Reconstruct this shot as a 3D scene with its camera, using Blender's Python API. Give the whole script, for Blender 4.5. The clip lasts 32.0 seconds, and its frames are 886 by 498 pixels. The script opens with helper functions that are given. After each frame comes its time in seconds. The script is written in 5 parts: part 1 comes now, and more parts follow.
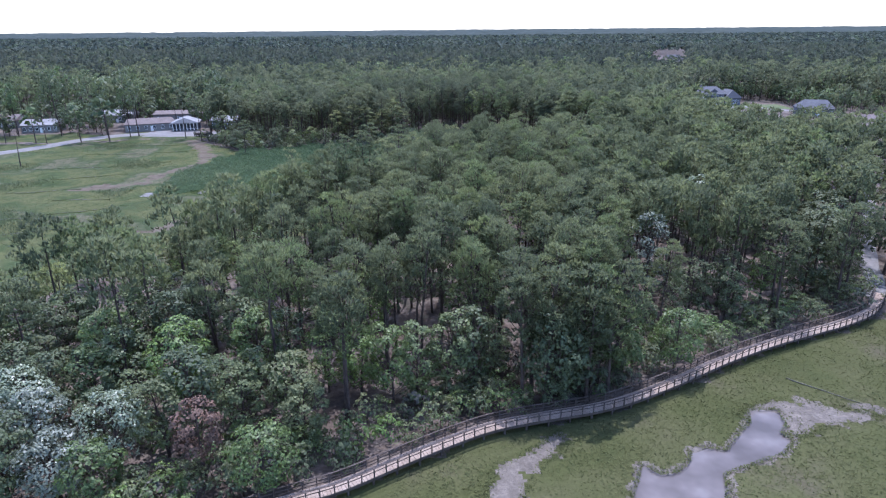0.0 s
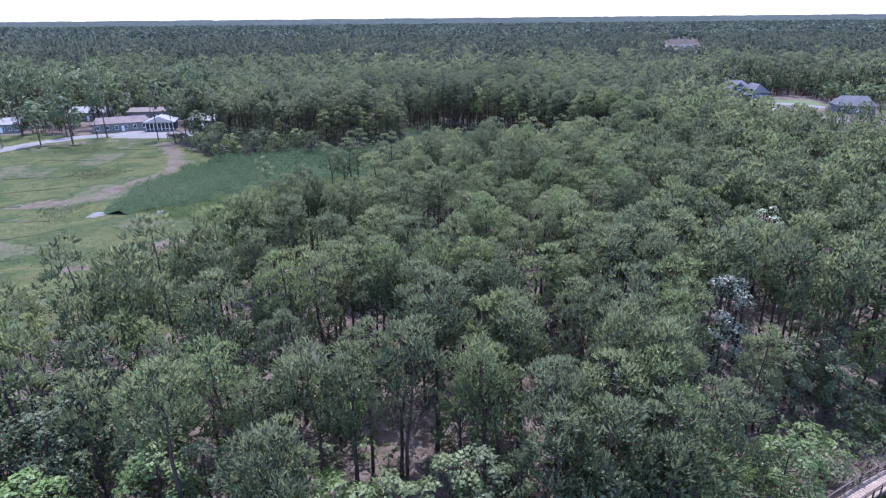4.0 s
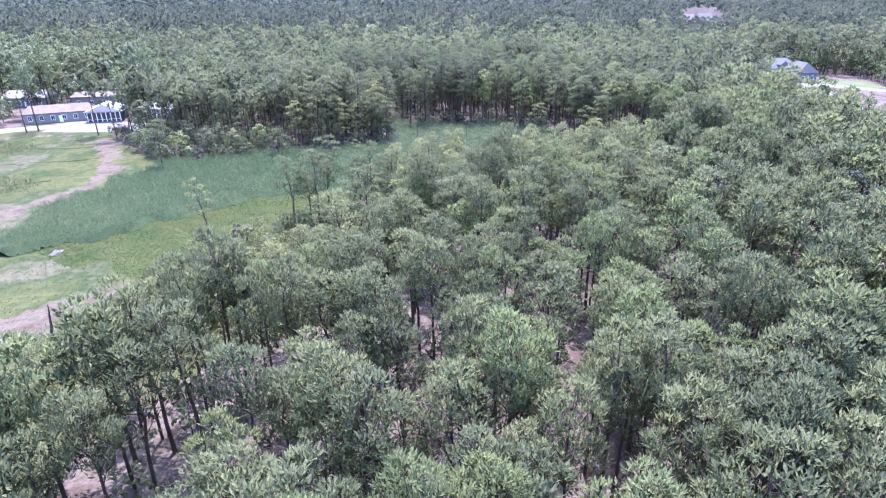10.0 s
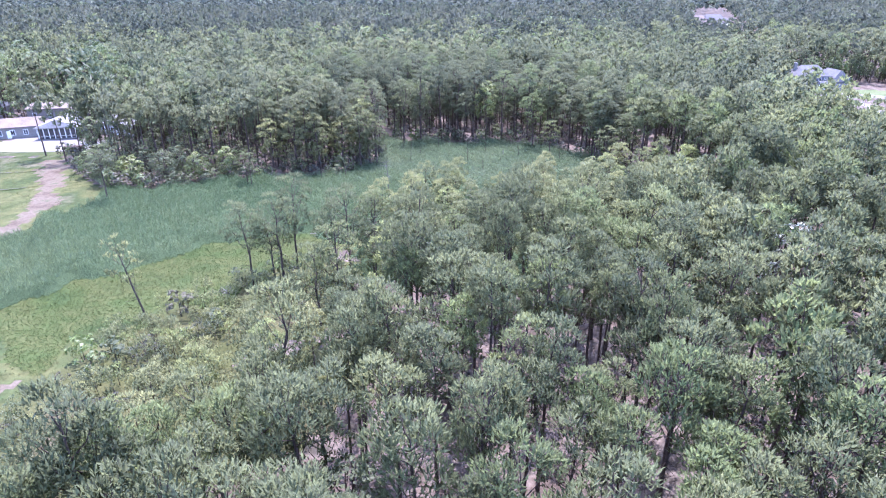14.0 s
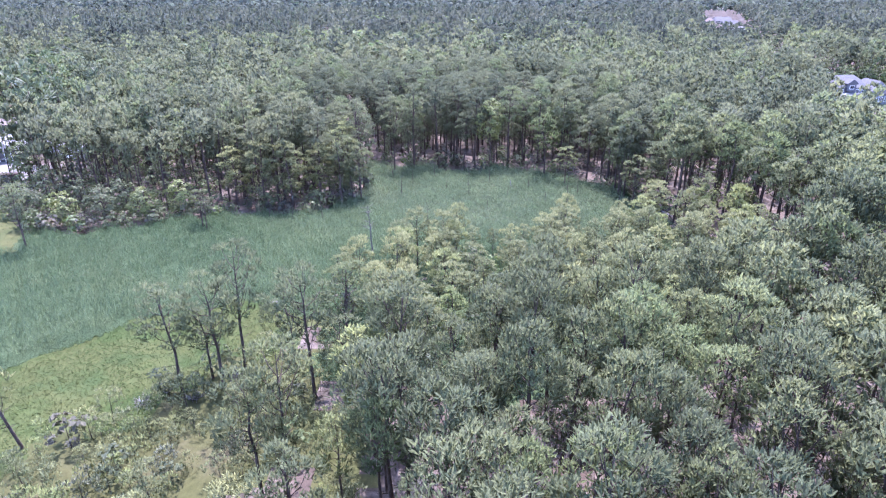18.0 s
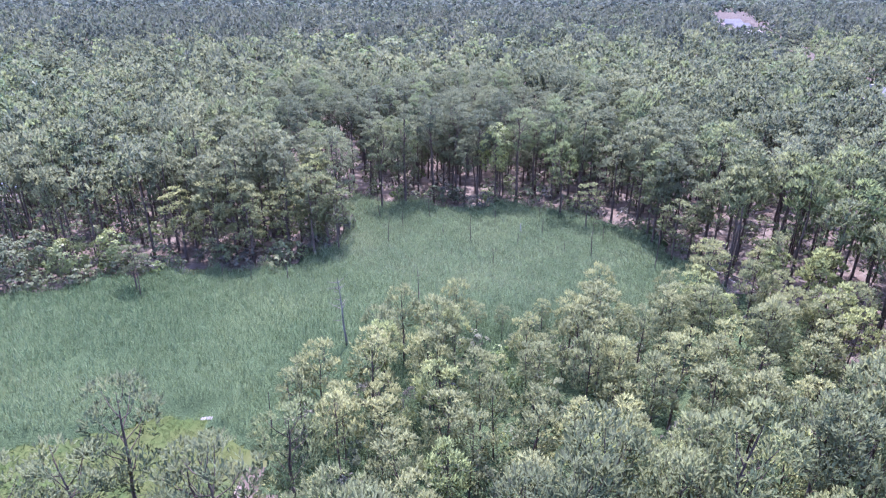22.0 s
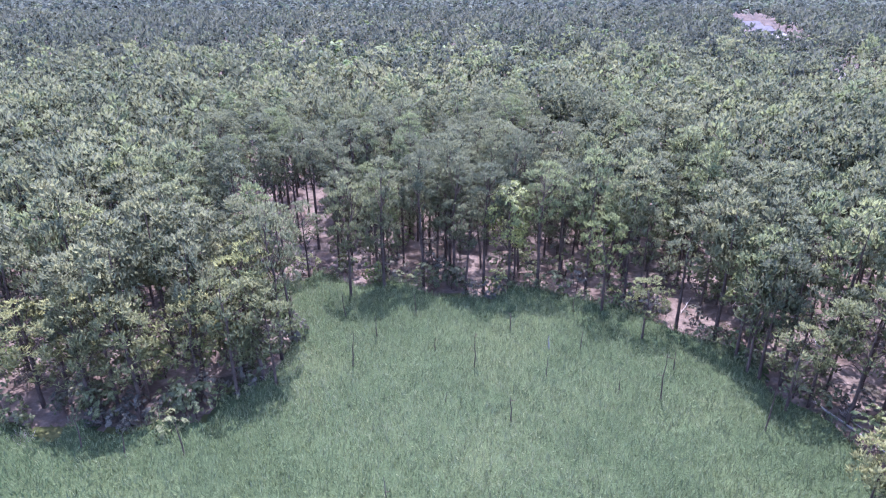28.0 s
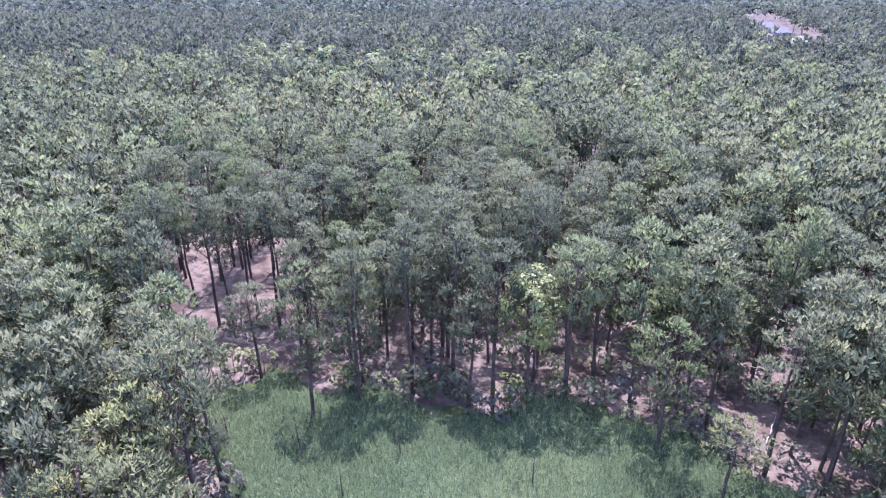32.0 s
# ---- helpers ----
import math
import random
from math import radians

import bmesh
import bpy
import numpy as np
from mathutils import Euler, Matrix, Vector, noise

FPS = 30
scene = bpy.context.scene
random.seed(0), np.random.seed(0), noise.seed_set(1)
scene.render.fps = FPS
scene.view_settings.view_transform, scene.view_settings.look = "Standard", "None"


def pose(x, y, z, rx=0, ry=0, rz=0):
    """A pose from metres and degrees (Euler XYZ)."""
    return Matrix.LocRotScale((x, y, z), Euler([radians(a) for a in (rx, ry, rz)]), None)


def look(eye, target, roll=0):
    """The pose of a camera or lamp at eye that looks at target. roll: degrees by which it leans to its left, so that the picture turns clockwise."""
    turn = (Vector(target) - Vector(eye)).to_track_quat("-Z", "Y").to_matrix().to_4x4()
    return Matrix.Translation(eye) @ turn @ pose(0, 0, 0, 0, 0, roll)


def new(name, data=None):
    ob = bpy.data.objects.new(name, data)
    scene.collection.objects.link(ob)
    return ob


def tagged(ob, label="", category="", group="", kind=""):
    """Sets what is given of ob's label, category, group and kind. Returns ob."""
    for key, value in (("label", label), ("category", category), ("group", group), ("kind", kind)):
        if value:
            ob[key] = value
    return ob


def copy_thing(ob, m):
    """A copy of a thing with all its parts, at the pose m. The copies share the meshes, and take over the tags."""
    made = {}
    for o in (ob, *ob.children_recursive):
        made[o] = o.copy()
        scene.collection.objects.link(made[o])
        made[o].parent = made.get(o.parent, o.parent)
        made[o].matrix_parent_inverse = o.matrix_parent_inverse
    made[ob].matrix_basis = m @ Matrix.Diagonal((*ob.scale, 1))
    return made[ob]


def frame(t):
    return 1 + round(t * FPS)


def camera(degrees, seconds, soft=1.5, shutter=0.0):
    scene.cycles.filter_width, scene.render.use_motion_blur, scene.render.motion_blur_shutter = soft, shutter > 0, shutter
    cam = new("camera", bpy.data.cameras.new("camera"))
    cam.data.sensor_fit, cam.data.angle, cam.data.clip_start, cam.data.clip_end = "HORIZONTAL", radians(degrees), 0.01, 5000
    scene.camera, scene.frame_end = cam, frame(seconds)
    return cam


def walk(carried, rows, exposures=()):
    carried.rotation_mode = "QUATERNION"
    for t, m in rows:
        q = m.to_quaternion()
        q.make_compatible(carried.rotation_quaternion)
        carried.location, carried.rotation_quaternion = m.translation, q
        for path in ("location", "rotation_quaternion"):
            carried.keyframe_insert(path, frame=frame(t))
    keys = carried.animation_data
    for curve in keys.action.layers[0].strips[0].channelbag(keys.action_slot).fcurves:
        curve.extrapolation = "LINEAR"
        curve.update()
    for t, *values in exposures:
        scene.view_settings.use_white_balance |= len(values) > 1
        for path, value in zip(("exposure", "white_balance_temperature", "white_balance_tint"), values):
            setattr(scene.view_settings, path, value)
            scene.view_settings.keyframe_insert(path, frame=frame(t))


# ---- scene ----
cam = camera(72.5, 32.0, soft=1.2)
METRES, EYE, TILT, LEAN, TURN = 195.0, 40.0, -20.2, 0.47, 0.0
ROWS = [
    (0.0, 0.0, 0.0, 0.0, 0.0, 0.0, -0.0),
    (0.5, 0.0003, 0.015, 0.0054, 0.02, 0.03, 0.01),
    (1.0, 0.0009, 0.0307, 0.0115, 0.05, 0.01, -0.01),
    (1.5, 0.0011, 0.0455, 0.0172, 0.05, -0.02, -0.02),
    (2.0, 0.0015, 0.0593, 0.0227, 0.11, -0.09, -0.02),
    (2.5, 0.0019, 0.0743, 0.0283, 0.14, -0.24, -0.03),
    (3.0, 0.0022, 0.0892, 0.0338, 0.16, -0.46, -0.05),
    (3.5, 0.0026, 0.1051, 0.0398, 0.22, -0.73, -0.07),
    (5.5, 0.0045, 0.1661, 0.0611, 0.34, -1.82, -0.05),
    (6.0, 0.0046, 0.1809, 0.0669, 0.35, -2.13, -0.06),
    (6.5, 0.0047, 0.1967, 0.0731, 0.34, -2.43, -0.07),
    (7.0, 0.0048, 0.2115, 0.079, 0.35, -2.7, -0.07),
    (7.5, 0.005, 0.2264, 0.0848, 0.36, -2.99, -0.08),
    (8.0, 0.0051, 0.2404, 0.09, 0.37, -3.24, -0.09),
    (8.5, 0.0052, 0.2553, 0.0954, 0.36, -3.52, -0.1),
    (9.0, 0.0054, 0.2702, 0.1008, 0.34, -3.73, -0.1),
    (9.5, 0.0055, 0.2859, 0.1065, 0.34, -3.74, -0.11),
    (10.0, 0.0058, 0.3009, 0.1118, 0.34, -3.74, -0.13),
    (10.5, 0.006, 0.3149, 0.1168, 0.32, -3.75, -0.15),
    (11.0, 0.0064, 0.3299, 0.1222, 0.33, -3.76, -0.17),
    (11.5, 0.0068, 0.3448, 0.1275, 0.35, -3.75, -0.18),
    (12.0, 0.0071, 0.3605, 0.1333, 0.32, -3.75, -0.2),
    (12.5, 0.0074, 0.3749, 0.1386, 0.33, -3.76, -0.2),
    (13.0, 0.0076, 0.3894, 0.1439, 0.34, -3.77, -0.2),
    (13.5, 0.0077, 0.4029, 0.1487, 0.32, -3.77, -0.21),
    (14.0, 0.0078, 0.4175, 0.1538, 0.31, -3.77, -0.21),
    (14.5, 0.0079, 0.4318, 0.159, 0.31, -3.78, -0.21),
    (16.5, 0.0087, 0.4903, 0.1792, 0.22, -3.64, -0.2),
    (17.0, 0.0091, 0.505, 0.1847, 0.22, -3.64, -0.23),
    (17.5, 0.0095, 0.5193, 0.1904, 0.22, -3.67, -0.26),
    (18.0, 0.0097, 0.5348, 0.1965, 0.23, -3.69, -0.25),
    (18.5, 0.0098, 0.5491, 0.2021, 0.22, -3.68, -0.29),
    (19.0, 0.0103, 0.5628, 0.2073, 0.25, -3.71, -0.3),
    (19.5, 0.0105, 0.5773, 0.2128, 0.26, -3.7, -0.33),
    (20.0, 0.0108, 0.5917, 0.2183, 0.26, -3.7, -0.33),
    (20.5, 0.011, 0.6069, 0.2241, 0.22, -3.69, -0.35),
    (21.0, 0.0114, 0.621, 0.2295, 0.21, -3.7, -0.34),
    (21.5, 0.0118, 0.6353, 0.235, 0.2, -3.72, -0.34),
    (22.0, 0.0121, 0.6486, 0.24, 0.19, -3.71, -0.35),
    (22.5, 0.0124, 0.6631, 0.2454, 0.21, -3.71, -0.35),
    (23.0, 0.0126, 0.6776, 0.2508, 0.21, -3.69, -0.37),
    (23.5, 0.0131, 0.6931, 0.2564, 0.21, -3.7, -0.36),
    (24.0, 0.0133, 0.7073, 0.2616, 0.19, -3.7, -0.35),
    (24.5, 0.0136, 0.7216, 0.2669, 0.21, -3.7, -0.34),
    (25.0, 0.014, 0.7343, 0.2715, 0.23, -3.71, -0.37),
    (25.5, 0.0145, 0.7489, 0.2768, 0.31, -3.7, -0.41),
    (27.5, 0.0163, 0.8072, 0.2979, 0.3, -3.71, -0.36),
    (28.0, 0.0167, 0.8215, 0.3032, 0.28, -3.71, -0.35),
    (28.5, 0.0169, 0.8358, 0.3087, 0.26, -3.72, -0.36),
    (29.0, 0.0171, 0.8513, 0.3145, 0.24, -3.72, -0.35),
    (29.5, 0.0173, 0.8658, 0.3201, 0.24, -3.73, -0.37),
    (30.0, 0.0174, 0.8804, 0.3261, 0.3, -3.77, -0.39),
    (30.5, 0.0176, 0.8939, 0.3314, 0.29, -3.77, -0.38),
    (31.0, 0.0179, 0.9079, 0.337, 0.29, -3.78, -0.34),
    (31.5, 0.0181, 0.9219, 0.3425, 0.29, -3.79, -0.33),
    (32.0, 0.0184, 0.937, 0.3485, 0.27, -3.8, -0.3),
]
EXPOSURES = [(0.0, 1.61, 5430, 18), (3.5, 1.78, 5410, 21), (6.0, 2.29, 5420, 27), (9.0, 2.79, 5500, 30), (14.0, 2.95, 5530, 31), (18.0, 2.89, 5570, 33), (24.0, 2.9, 5600, 35), (28.0, 2.86, 5640, 36), (32.0, 2.88, 5670, 37)]
walk(cam, [(t, pose(0, 0, EYE, TILT, LEAN, TURN) @ pose(METRES * x, METRES * y, METRES * z, 90 + pitch, roll, yaw)) for t, x, y, z, yaw, pitch, roll in ROWS], EXPOSURES)

# ---- daylight: high sun ahead of the flight ----
SUN_ELEVATION, SUN_TURN = 69.0, 3.0
world = bpy.data.worlds.new("sky")
scene.world = world
world.use_nodes = True
wn, wl = world.node_tree.nodes, world.node_tree.links
wn.clear()
sky = wn.new("ShaderNodeTexSky")
sky.sky_type, sky.sun_disc = "NISHITA", False
sky.sun_elevation, sky.sun_rotation = radians(SUN_ELEVATION), radians(SUN_TURN)
sky.air_density, sky.dust_density, sky.ozone_density = 1.0, 1.0, 1.0
back, wout = wn.new("ShaderNodeBackground"), wn.new("ShaderNodeOutputWorld")
back.inputs["Strength"].default_value = 0.15
wl.new(sky.outputs[0], back.inputs[0])
wl.new(back.outputs[0], wout.inputs[0])
sun = new("sun", bpy.data.lights.new("sun", "SUN"))
sun.data.energy, sun.data.angle, sun.data.color = 2.25, radians(0.53), (1.0, 0.97, 0.93)
_e, _r = radians(SUN_ELEVATION), radians(SUN_TURN)
sun.matrix_world = look((300 * math.sin(_r) * math.cos(_e), 300 * math.cos(_r) * math.cos(_e), 300 * math.sin(_e)), (0, 0, 0))


# ---- materials ----
def ramp_node(nt, stops):
    r = nt.nodes.new("ShaderNodeValToRGB")
    el = r.color_ramp.elements
    while len(el) < len(stops):
        el.new(0.5)
    for e, (p, c) in zip(el, stops):
        e.position, e.color = p, (*c, 1)
    return r


def noise_node(nt, scale, detail=3.0, rough=0.55, vec=None):
    n = nt.nodes.new("ShaderNodeTexNoise")
    n.inputs["Scale"].default_value, n.inputs["Detail"].default_value, n.inputs["Roughness"].default_value = scale, detail, rough
    if vec is not None:
        nt.links.new(vec, n.inputs["Vector"])
    return n


def mix_col(nt, a, b, fac, blend="MIX"):
    m = nt.nodes.new("ShaderNodeMix")
    m.data_type, m.blend_type = "RGBA", blend
    for sock, v in ((m.inputs[0], fac), (m.inputs[6], a), (m.inputs[7], b)):
        if isinstance(v, (int, float)):
            sock.default_value = v
        elif isinstance(v, tuple):
            sock.default_value = (*v, 1)
        else:
            nt.links.new(v, sock)
    return m.outputs[2]


def base_mat(name):
    m = bpy.data.materials.new(name)
    m.use_nodes = True
    nt = m.node_tree
    p = nt.nodes["Principled BSDF"]
    geo = nt.nodes.new("ShaderNodeNewGeometry")
    return m, nt, p, geo


def add_bump(nt, p, height, strength, dist):
    b = nt.nodes.new("ShaderNodeBump")
    b.inputs["Strength"].default_value, b.inputs["Distance"].default_value = strength, dist
    nt.links.new(height, b.inputs["Height"])
    nt.links.new(b.outputs[0], p.inputs["Normal"])


def leaf_mat(name, dark, mid, light, rough=0.5, glow=0.22, spec=0.4, area=0.11, streak=9.0, tuft=0.0, dome=0.0, spread=1.0, mottle=0.22):
    """Foliage: tint drifts from tree to tree and from leaf clump to leaf clump; some light passes through.
    dome: how far a leaf clump faces the way its bough does; tuft: how far it faces the sky."""
    m, nt, p, geo = base_mat(name)
    big = noise_node(nt, area, 2.0, 0.5, geo.outputs["Position"])
    r1 = ramp_node(nt, [(0.3, dark), (0.5, mid), (0.7, light)])
    nt.links.new(big.outputs[0], r1.inputs[0])
    r2 = ramp_node(nt, [(0.0, (1 - mottle, 1 - mottle * 0.95, 1 - mottle * 0.9)), (1.0, (1 + mottle, 1 + mottle * 0.95, 1 + mottle * 0.6))])
    nt.links.new(geo.outputs["Random Per Island"], r2.inputs[0])
    c = mix_col(nt, r1.outputs[0], r2.outputs[0], 1.0, "MULTIPLY")
    if streak:
        # fine needles and blades, running upward
        fit = nt.nodes.new("ShaderNodeMapping")
        fit.inputs["Scale"].default_value = (streak, streak, streak * 0.28)
        nt.links.new(geo.outputs["Position"], fit.inputs["Vector"])
        fine = noise_node(nt, 1.0, 2.0, 0.6, fit.outputs[0])
        r4 = ramp_node(nt, [(0.36, (0.62, 0.63, 0.64)), (0.64, (1.38, 1.37, 1.33))])
        nt.links.new(fine.outputs[0], r4.inputs[0])
        c = mix_col(nt, c, r4.outputs[0], 1.0, "MULTIPLY")
    # each tree has a tint of its own
    own, each, add, wrap = (nt.nodes.new(k) for k in ("ShaderNodeAttribute", "ShaderNodeObjectInfo", "ShaderNodeMath", "ShaderNodeMath"))
    own.attribute_name = "tint"
    nt.links.new(own.outputs["Fac"], add.inputs[0])
    nt.links.new(each.outputs["Random"], add.inputs[1])
    wrap.operation = "FRACT"
    nt.links.new(add.outputs[0], wrap.inputs[0])
    tones = [(0.0, (0.66, 0.70, 0.76)), (0.22, (0.84, 0.86, 0.90)), (0.5, (0.98, 0.98, 0.98)), (0.78, (1.12, 1.10, 1.02)), (0.92, (1.0, 1.13, 0.94)), (1.0, (1.14, 1.18, 0.93))]
    r3 = ramp_node(nt, [(a, tuple(1 + (v - 1) * spread for v in col)) for a, col in tones])
    nt.links.new(wrap.outputs[0], r3.inputs[0])
    c = mix_col(nt, c, r3.outputs[0], 1.0, "MULTIPLY")
    nt.links.new(c, p.inputs["Base Color"])
    p.inputs["Roughness"].default_value = rough
    p.inputs["Specular IOR Level"].default_value = spec
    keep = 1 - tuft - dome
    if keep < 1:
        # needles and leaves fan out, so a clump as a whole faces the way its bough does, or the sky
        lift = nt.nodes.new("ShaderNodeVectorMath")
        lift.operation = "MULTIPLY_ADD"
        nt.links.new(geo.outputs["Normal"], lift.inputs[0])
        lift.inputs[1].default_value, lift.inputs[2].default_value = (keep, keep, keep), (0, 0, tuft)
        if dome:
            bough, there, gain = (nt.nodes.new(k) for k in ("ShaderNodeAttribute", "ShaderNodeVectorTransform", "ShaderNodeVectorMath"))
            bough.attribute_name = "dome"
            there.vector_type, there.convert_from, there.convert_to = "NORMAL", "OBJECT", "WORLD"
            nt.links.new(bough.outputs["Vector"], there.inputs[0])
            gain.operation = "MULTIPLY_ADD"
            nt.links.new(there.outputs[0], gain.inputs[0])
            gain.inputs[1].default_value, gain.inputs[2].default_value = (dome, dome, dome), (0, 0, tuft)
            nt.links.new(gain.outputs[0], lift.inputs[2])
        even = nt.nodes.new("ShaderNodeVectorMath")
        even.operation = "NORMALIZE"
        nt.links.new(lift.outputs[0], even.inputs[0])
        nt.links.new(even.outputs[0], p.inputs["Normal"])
    tr = nt.nodes.new("ShaderNodeBsdfTranslucent")
    nt.links.new(c, tr.inputs[0])
    mx = nt.nodes.new("ShaderNodeMixShader")
    mx.inputs[0].default_value = glow
    nt.links.new(p.outputs[0], mx.inputs[1])
    nt.links.new(tr.outputs[0], mx.inputs[2])
    nt.links.new(mx.outputs[0], nt.nodes["Material Output"].inputs[0])
    return m


def surface_mat(name, cols, scale, fine, rough=0.9, bump=0.3, dist=0.05, spec=0.25, metal=0.0, fine_range=(0.75, 1.25)):
    """A matt surface with colour at a broad and a fine scale and a matching relief."""
    m, nt, p, geo = base_mat(name)
    n1 = noise_node(nt, scale, 4.0, 0.6, geo.outputs["Position"])
    k = len(cols) - 1
    r1 = ramp_node(nt, [(0.28 + 0.44 * i / k, c) for i, c in enumerate(cols)])
    nt.links.new(n1.outputs[0], r1.inputs[0])
    n2 = noise_node(nt, fine, 3.0, 0.7, geo.outputs["Position"])
    a, b = fine_range
    r2 = ramp_node(nt, [(0.3, (a, a, a)), (0.7, (b, b, b))])
    nt.links.new(n2.outputs[0], r2.inputs[0])
    nt.links.new(mix_col(nt, r1.outputs[0], r2.outputs[0], 1.0, "MULTIPLY"), p.inputs["Base Color"])
    p.inputs["Roughness"].default_value, p.inputs["Metallic"].default_value = rough, metal
    p.inputs["Specular IOR Level"].default_value = spec
    if bump:
        add_bump(nt, p, n2.outputs[0], bump, dist)
    return m


PINE = leaf_mat("pine_needles", (0.098, 0.115, 0.061), (0.126, 0.145, 0.075), (0.152, 0.169, 0.085), 0.6, 0.45, 0.1, 0.05, tuft=0.24, dome=0.62, spread=0.85, mottle=0.14)
# pines beyond the reeds: slight haze painted in as bluer needles
PINE_FAINT_HAZE = leaf_mat("faintly_hazed_pine_needles", (0.089, 0.105, 0.064), (0.116, 0.133, 0.079), (0.143, 0.157, 0.092), 0.6, 0.45, 0.1, 0.03, tuft=0.24, dome=0.62, spread=0.85, mottle=0.12)
PINE_PALE = leaf_mat("young_pine_needles", (0.158, 0.174, 0.084), (0.19, 0.203, 0.098), (0.218, 0.228, 0.11), 0.6, 0.45, 0.1, tuft=0.24, dome=0.58, spread=0.8, mottle=0.14)
BROAD = leaf_mat("glossy_broad_leaves", (0.086, 0.106, 0.056), (0.113, 0.133, 0.068), (0.14, 0.158, 0.079), 0.52, 0.34, 0.25, dome=0.3)
BRIGHT = leaf_mat("bright_green_leaves", (0.098, 0.138, 0.046), (0.126, 0.17, 0.056), (0.152, 0.193, 0.066), 0.5, 0.42, dome=0.3)
YELLOW = leaf_mat("yellow_green_leaves", (0.13, 0.16, 0.06), (0.16, 0.185, 0.07), (0.19, 0.21, 0.08), 0.5, 0.42, dome=0.3)
RUST = leaf_mat("withered_rust_leaves", (0.13, 0.075, 0.055), (0.15, 0.085, 0.06), (0.18, 0.10, 0.07), 0.7, 0.2, dome=0.3)
SILVER = leaf_mat("silvery_glossy_leaves", (0.15, 0.168, 0.118), (0.2, 0.215, 0.16), (0.25, 0.262, 0.2), 0.4, 0.3, 0.5, dome=0.3)
SHRUB = leaf_mat("shrub_leaves", (0.104, 0.118, 0.066), (0.132, 0.146, 0.08), (0.16, 0.171, 0.093), 0.6, 0.4, 0.2, dome=0.3)
GREYBUSH = leaf_mat("grey_brush_twigs", (0.085, 0.082, 0.066), (0.105, 0.10, 0.082), (0.13, 0.12, 0.10), 0.8, 0.25, 0.1, dome=0.3)
# distant pines: aerial haze is put into the needle colour as a bluer tone
PINE_HAZED = leaf_mat("hazed_pine_needles", (0.052, 0.065, 0.05), (0.069, 0.082, 0.062), (0.086, 0.097, 0.071), 0.7, 0.3, 0.1, 0.02, 0, tuft=0.2, dome=0.62, spread=0.75, mottle=0.12)
MIXED = leaf_mat("mixed_wood_leaves", (0.075, 0.10, 0.05), (0.10, 0.13, 0.062), (0.135, 0.15, 0.075), 0.6, 0.36, 0.2, 0.03, 0, tuft=0.1, dome=0.5, mottle=0.14)
# farthest woods: the blue-grey of the hazy air is painted into both leaf colours
FARWOOD_HAZED = leaf_mat("hazed_wood_leaves", (0.055, 0.066, 0.056), (0.071, 0.083, 0.069), (0.088, 0.1, 0.078), 0.8, 0.3, 0.05, 0.012, 1.2, tuft=0.2, dome=0.3)
HORIZON_HAZED = leaf_mat("hazed_horizon_leaves", (0.04, 0.05, 0.047), (0.052, 0.063, 0.058), (0.066, 0.076, 0.068), 0.8, 0.3, 0.05, 0.006, 0, tuft=0.4, spread=0.0)
REED = leaf_mat("reed_blades", (0.068, 0.107, 0.052), (0.1, 0.14, 0.069), (0.142, 0.172, 0.086), 0.6, 0.45, 0.12, 0.022, 5.0, tuft=0.4, spread=0.0, mottle=0.14)
REED_PALE = leaf_mat("pale_reed_blades", (0.094, 0.128, 0.072), (0.126, 0.157, 0.09), (0.166, 0.19, 0.112), 0.6, 0.45, 0.12, 0.03, 5.0, tuft=0.4, spread=0.0, mottle=0.16)
SEDGE = leaf_mat("olive_cordgrass", (0.07, 0.08, 0.033), (0.086, 0.093, 0.039), (0.102, 0.102, 0.049), 0.8, 0.3, 0.05, 0.15, 0, tuft=0.55, spread=0.0, mottle=0.18)
LUSH = leaf_mat("lush_marsh_grass", (0.047, 0.076, 0.027), (0.064, 0.091, 0.031), (0.09, 0.102, 0.038), 0.8, 0.3, 0.05, 0.07, 0, tuft=0.5, spread=0.0, mottle=0.12)
GRASS = leaf_mat("marsh_grass_blades", (0.044, 0.058, 0.022), (0.06, 0.072, 0.027), (0.084, 0.084, 0.037), 0.8, 0.3, 0.05, 0.06, 0, tuft=0.5, spread=0.0, mottle=0.15)
TUSSOCK = leaf_mat("pale_tussock_grass", (0.085, 0.1, 0.05), (0.11, 0.124, 0.066), (0.135, 0.145, 0.085), 0.8, 0.4, 0.05, 0.1, 0, tuft=0.4, spread=0.0)
PEAT = surface_mat("dark_wet_peat", [(0.022, 0.02, 0.014), (0.034, 0.03, 0.02), (0.05, 0.042, 0.03)], 0.8, 4.0, 0.6, 0.4, 0.05)
BARK = surface_mat("pine_bark", [(0.04, 0.028, 0.023), (0.07, 0.05, 0.042), (0.102, 0.077, 0.065)], 1.2, 9.0, 0.95, 0.6, 0.05)
DEADWOOD = surface_mat("bleached_dead_wood", [(0.20, 0.185, 0.17), (0.27, 0.25, 0.235), (0.33, 0.31, 0.29)], 0.8, 8.0, 0.9, 0.5, 0.03)
GREYDEAD = surface_mat("grey_dead_wood", [(0.07, 0.062, 0.055), (0.11, 0.1, 0.09), (0.17, 0.155, 0.14)], 0.9, 8.0, 0.9, 0.5, 0.03)
GREYWOOD = surface_mat("weathered_grey_boards", [(0.2, 0.148, 0.115), (0.25, 0.187, 0.148), (0.3, 0.232, 0.188)], 0.5, 6.0, 0.85, 0.3, 0.02)
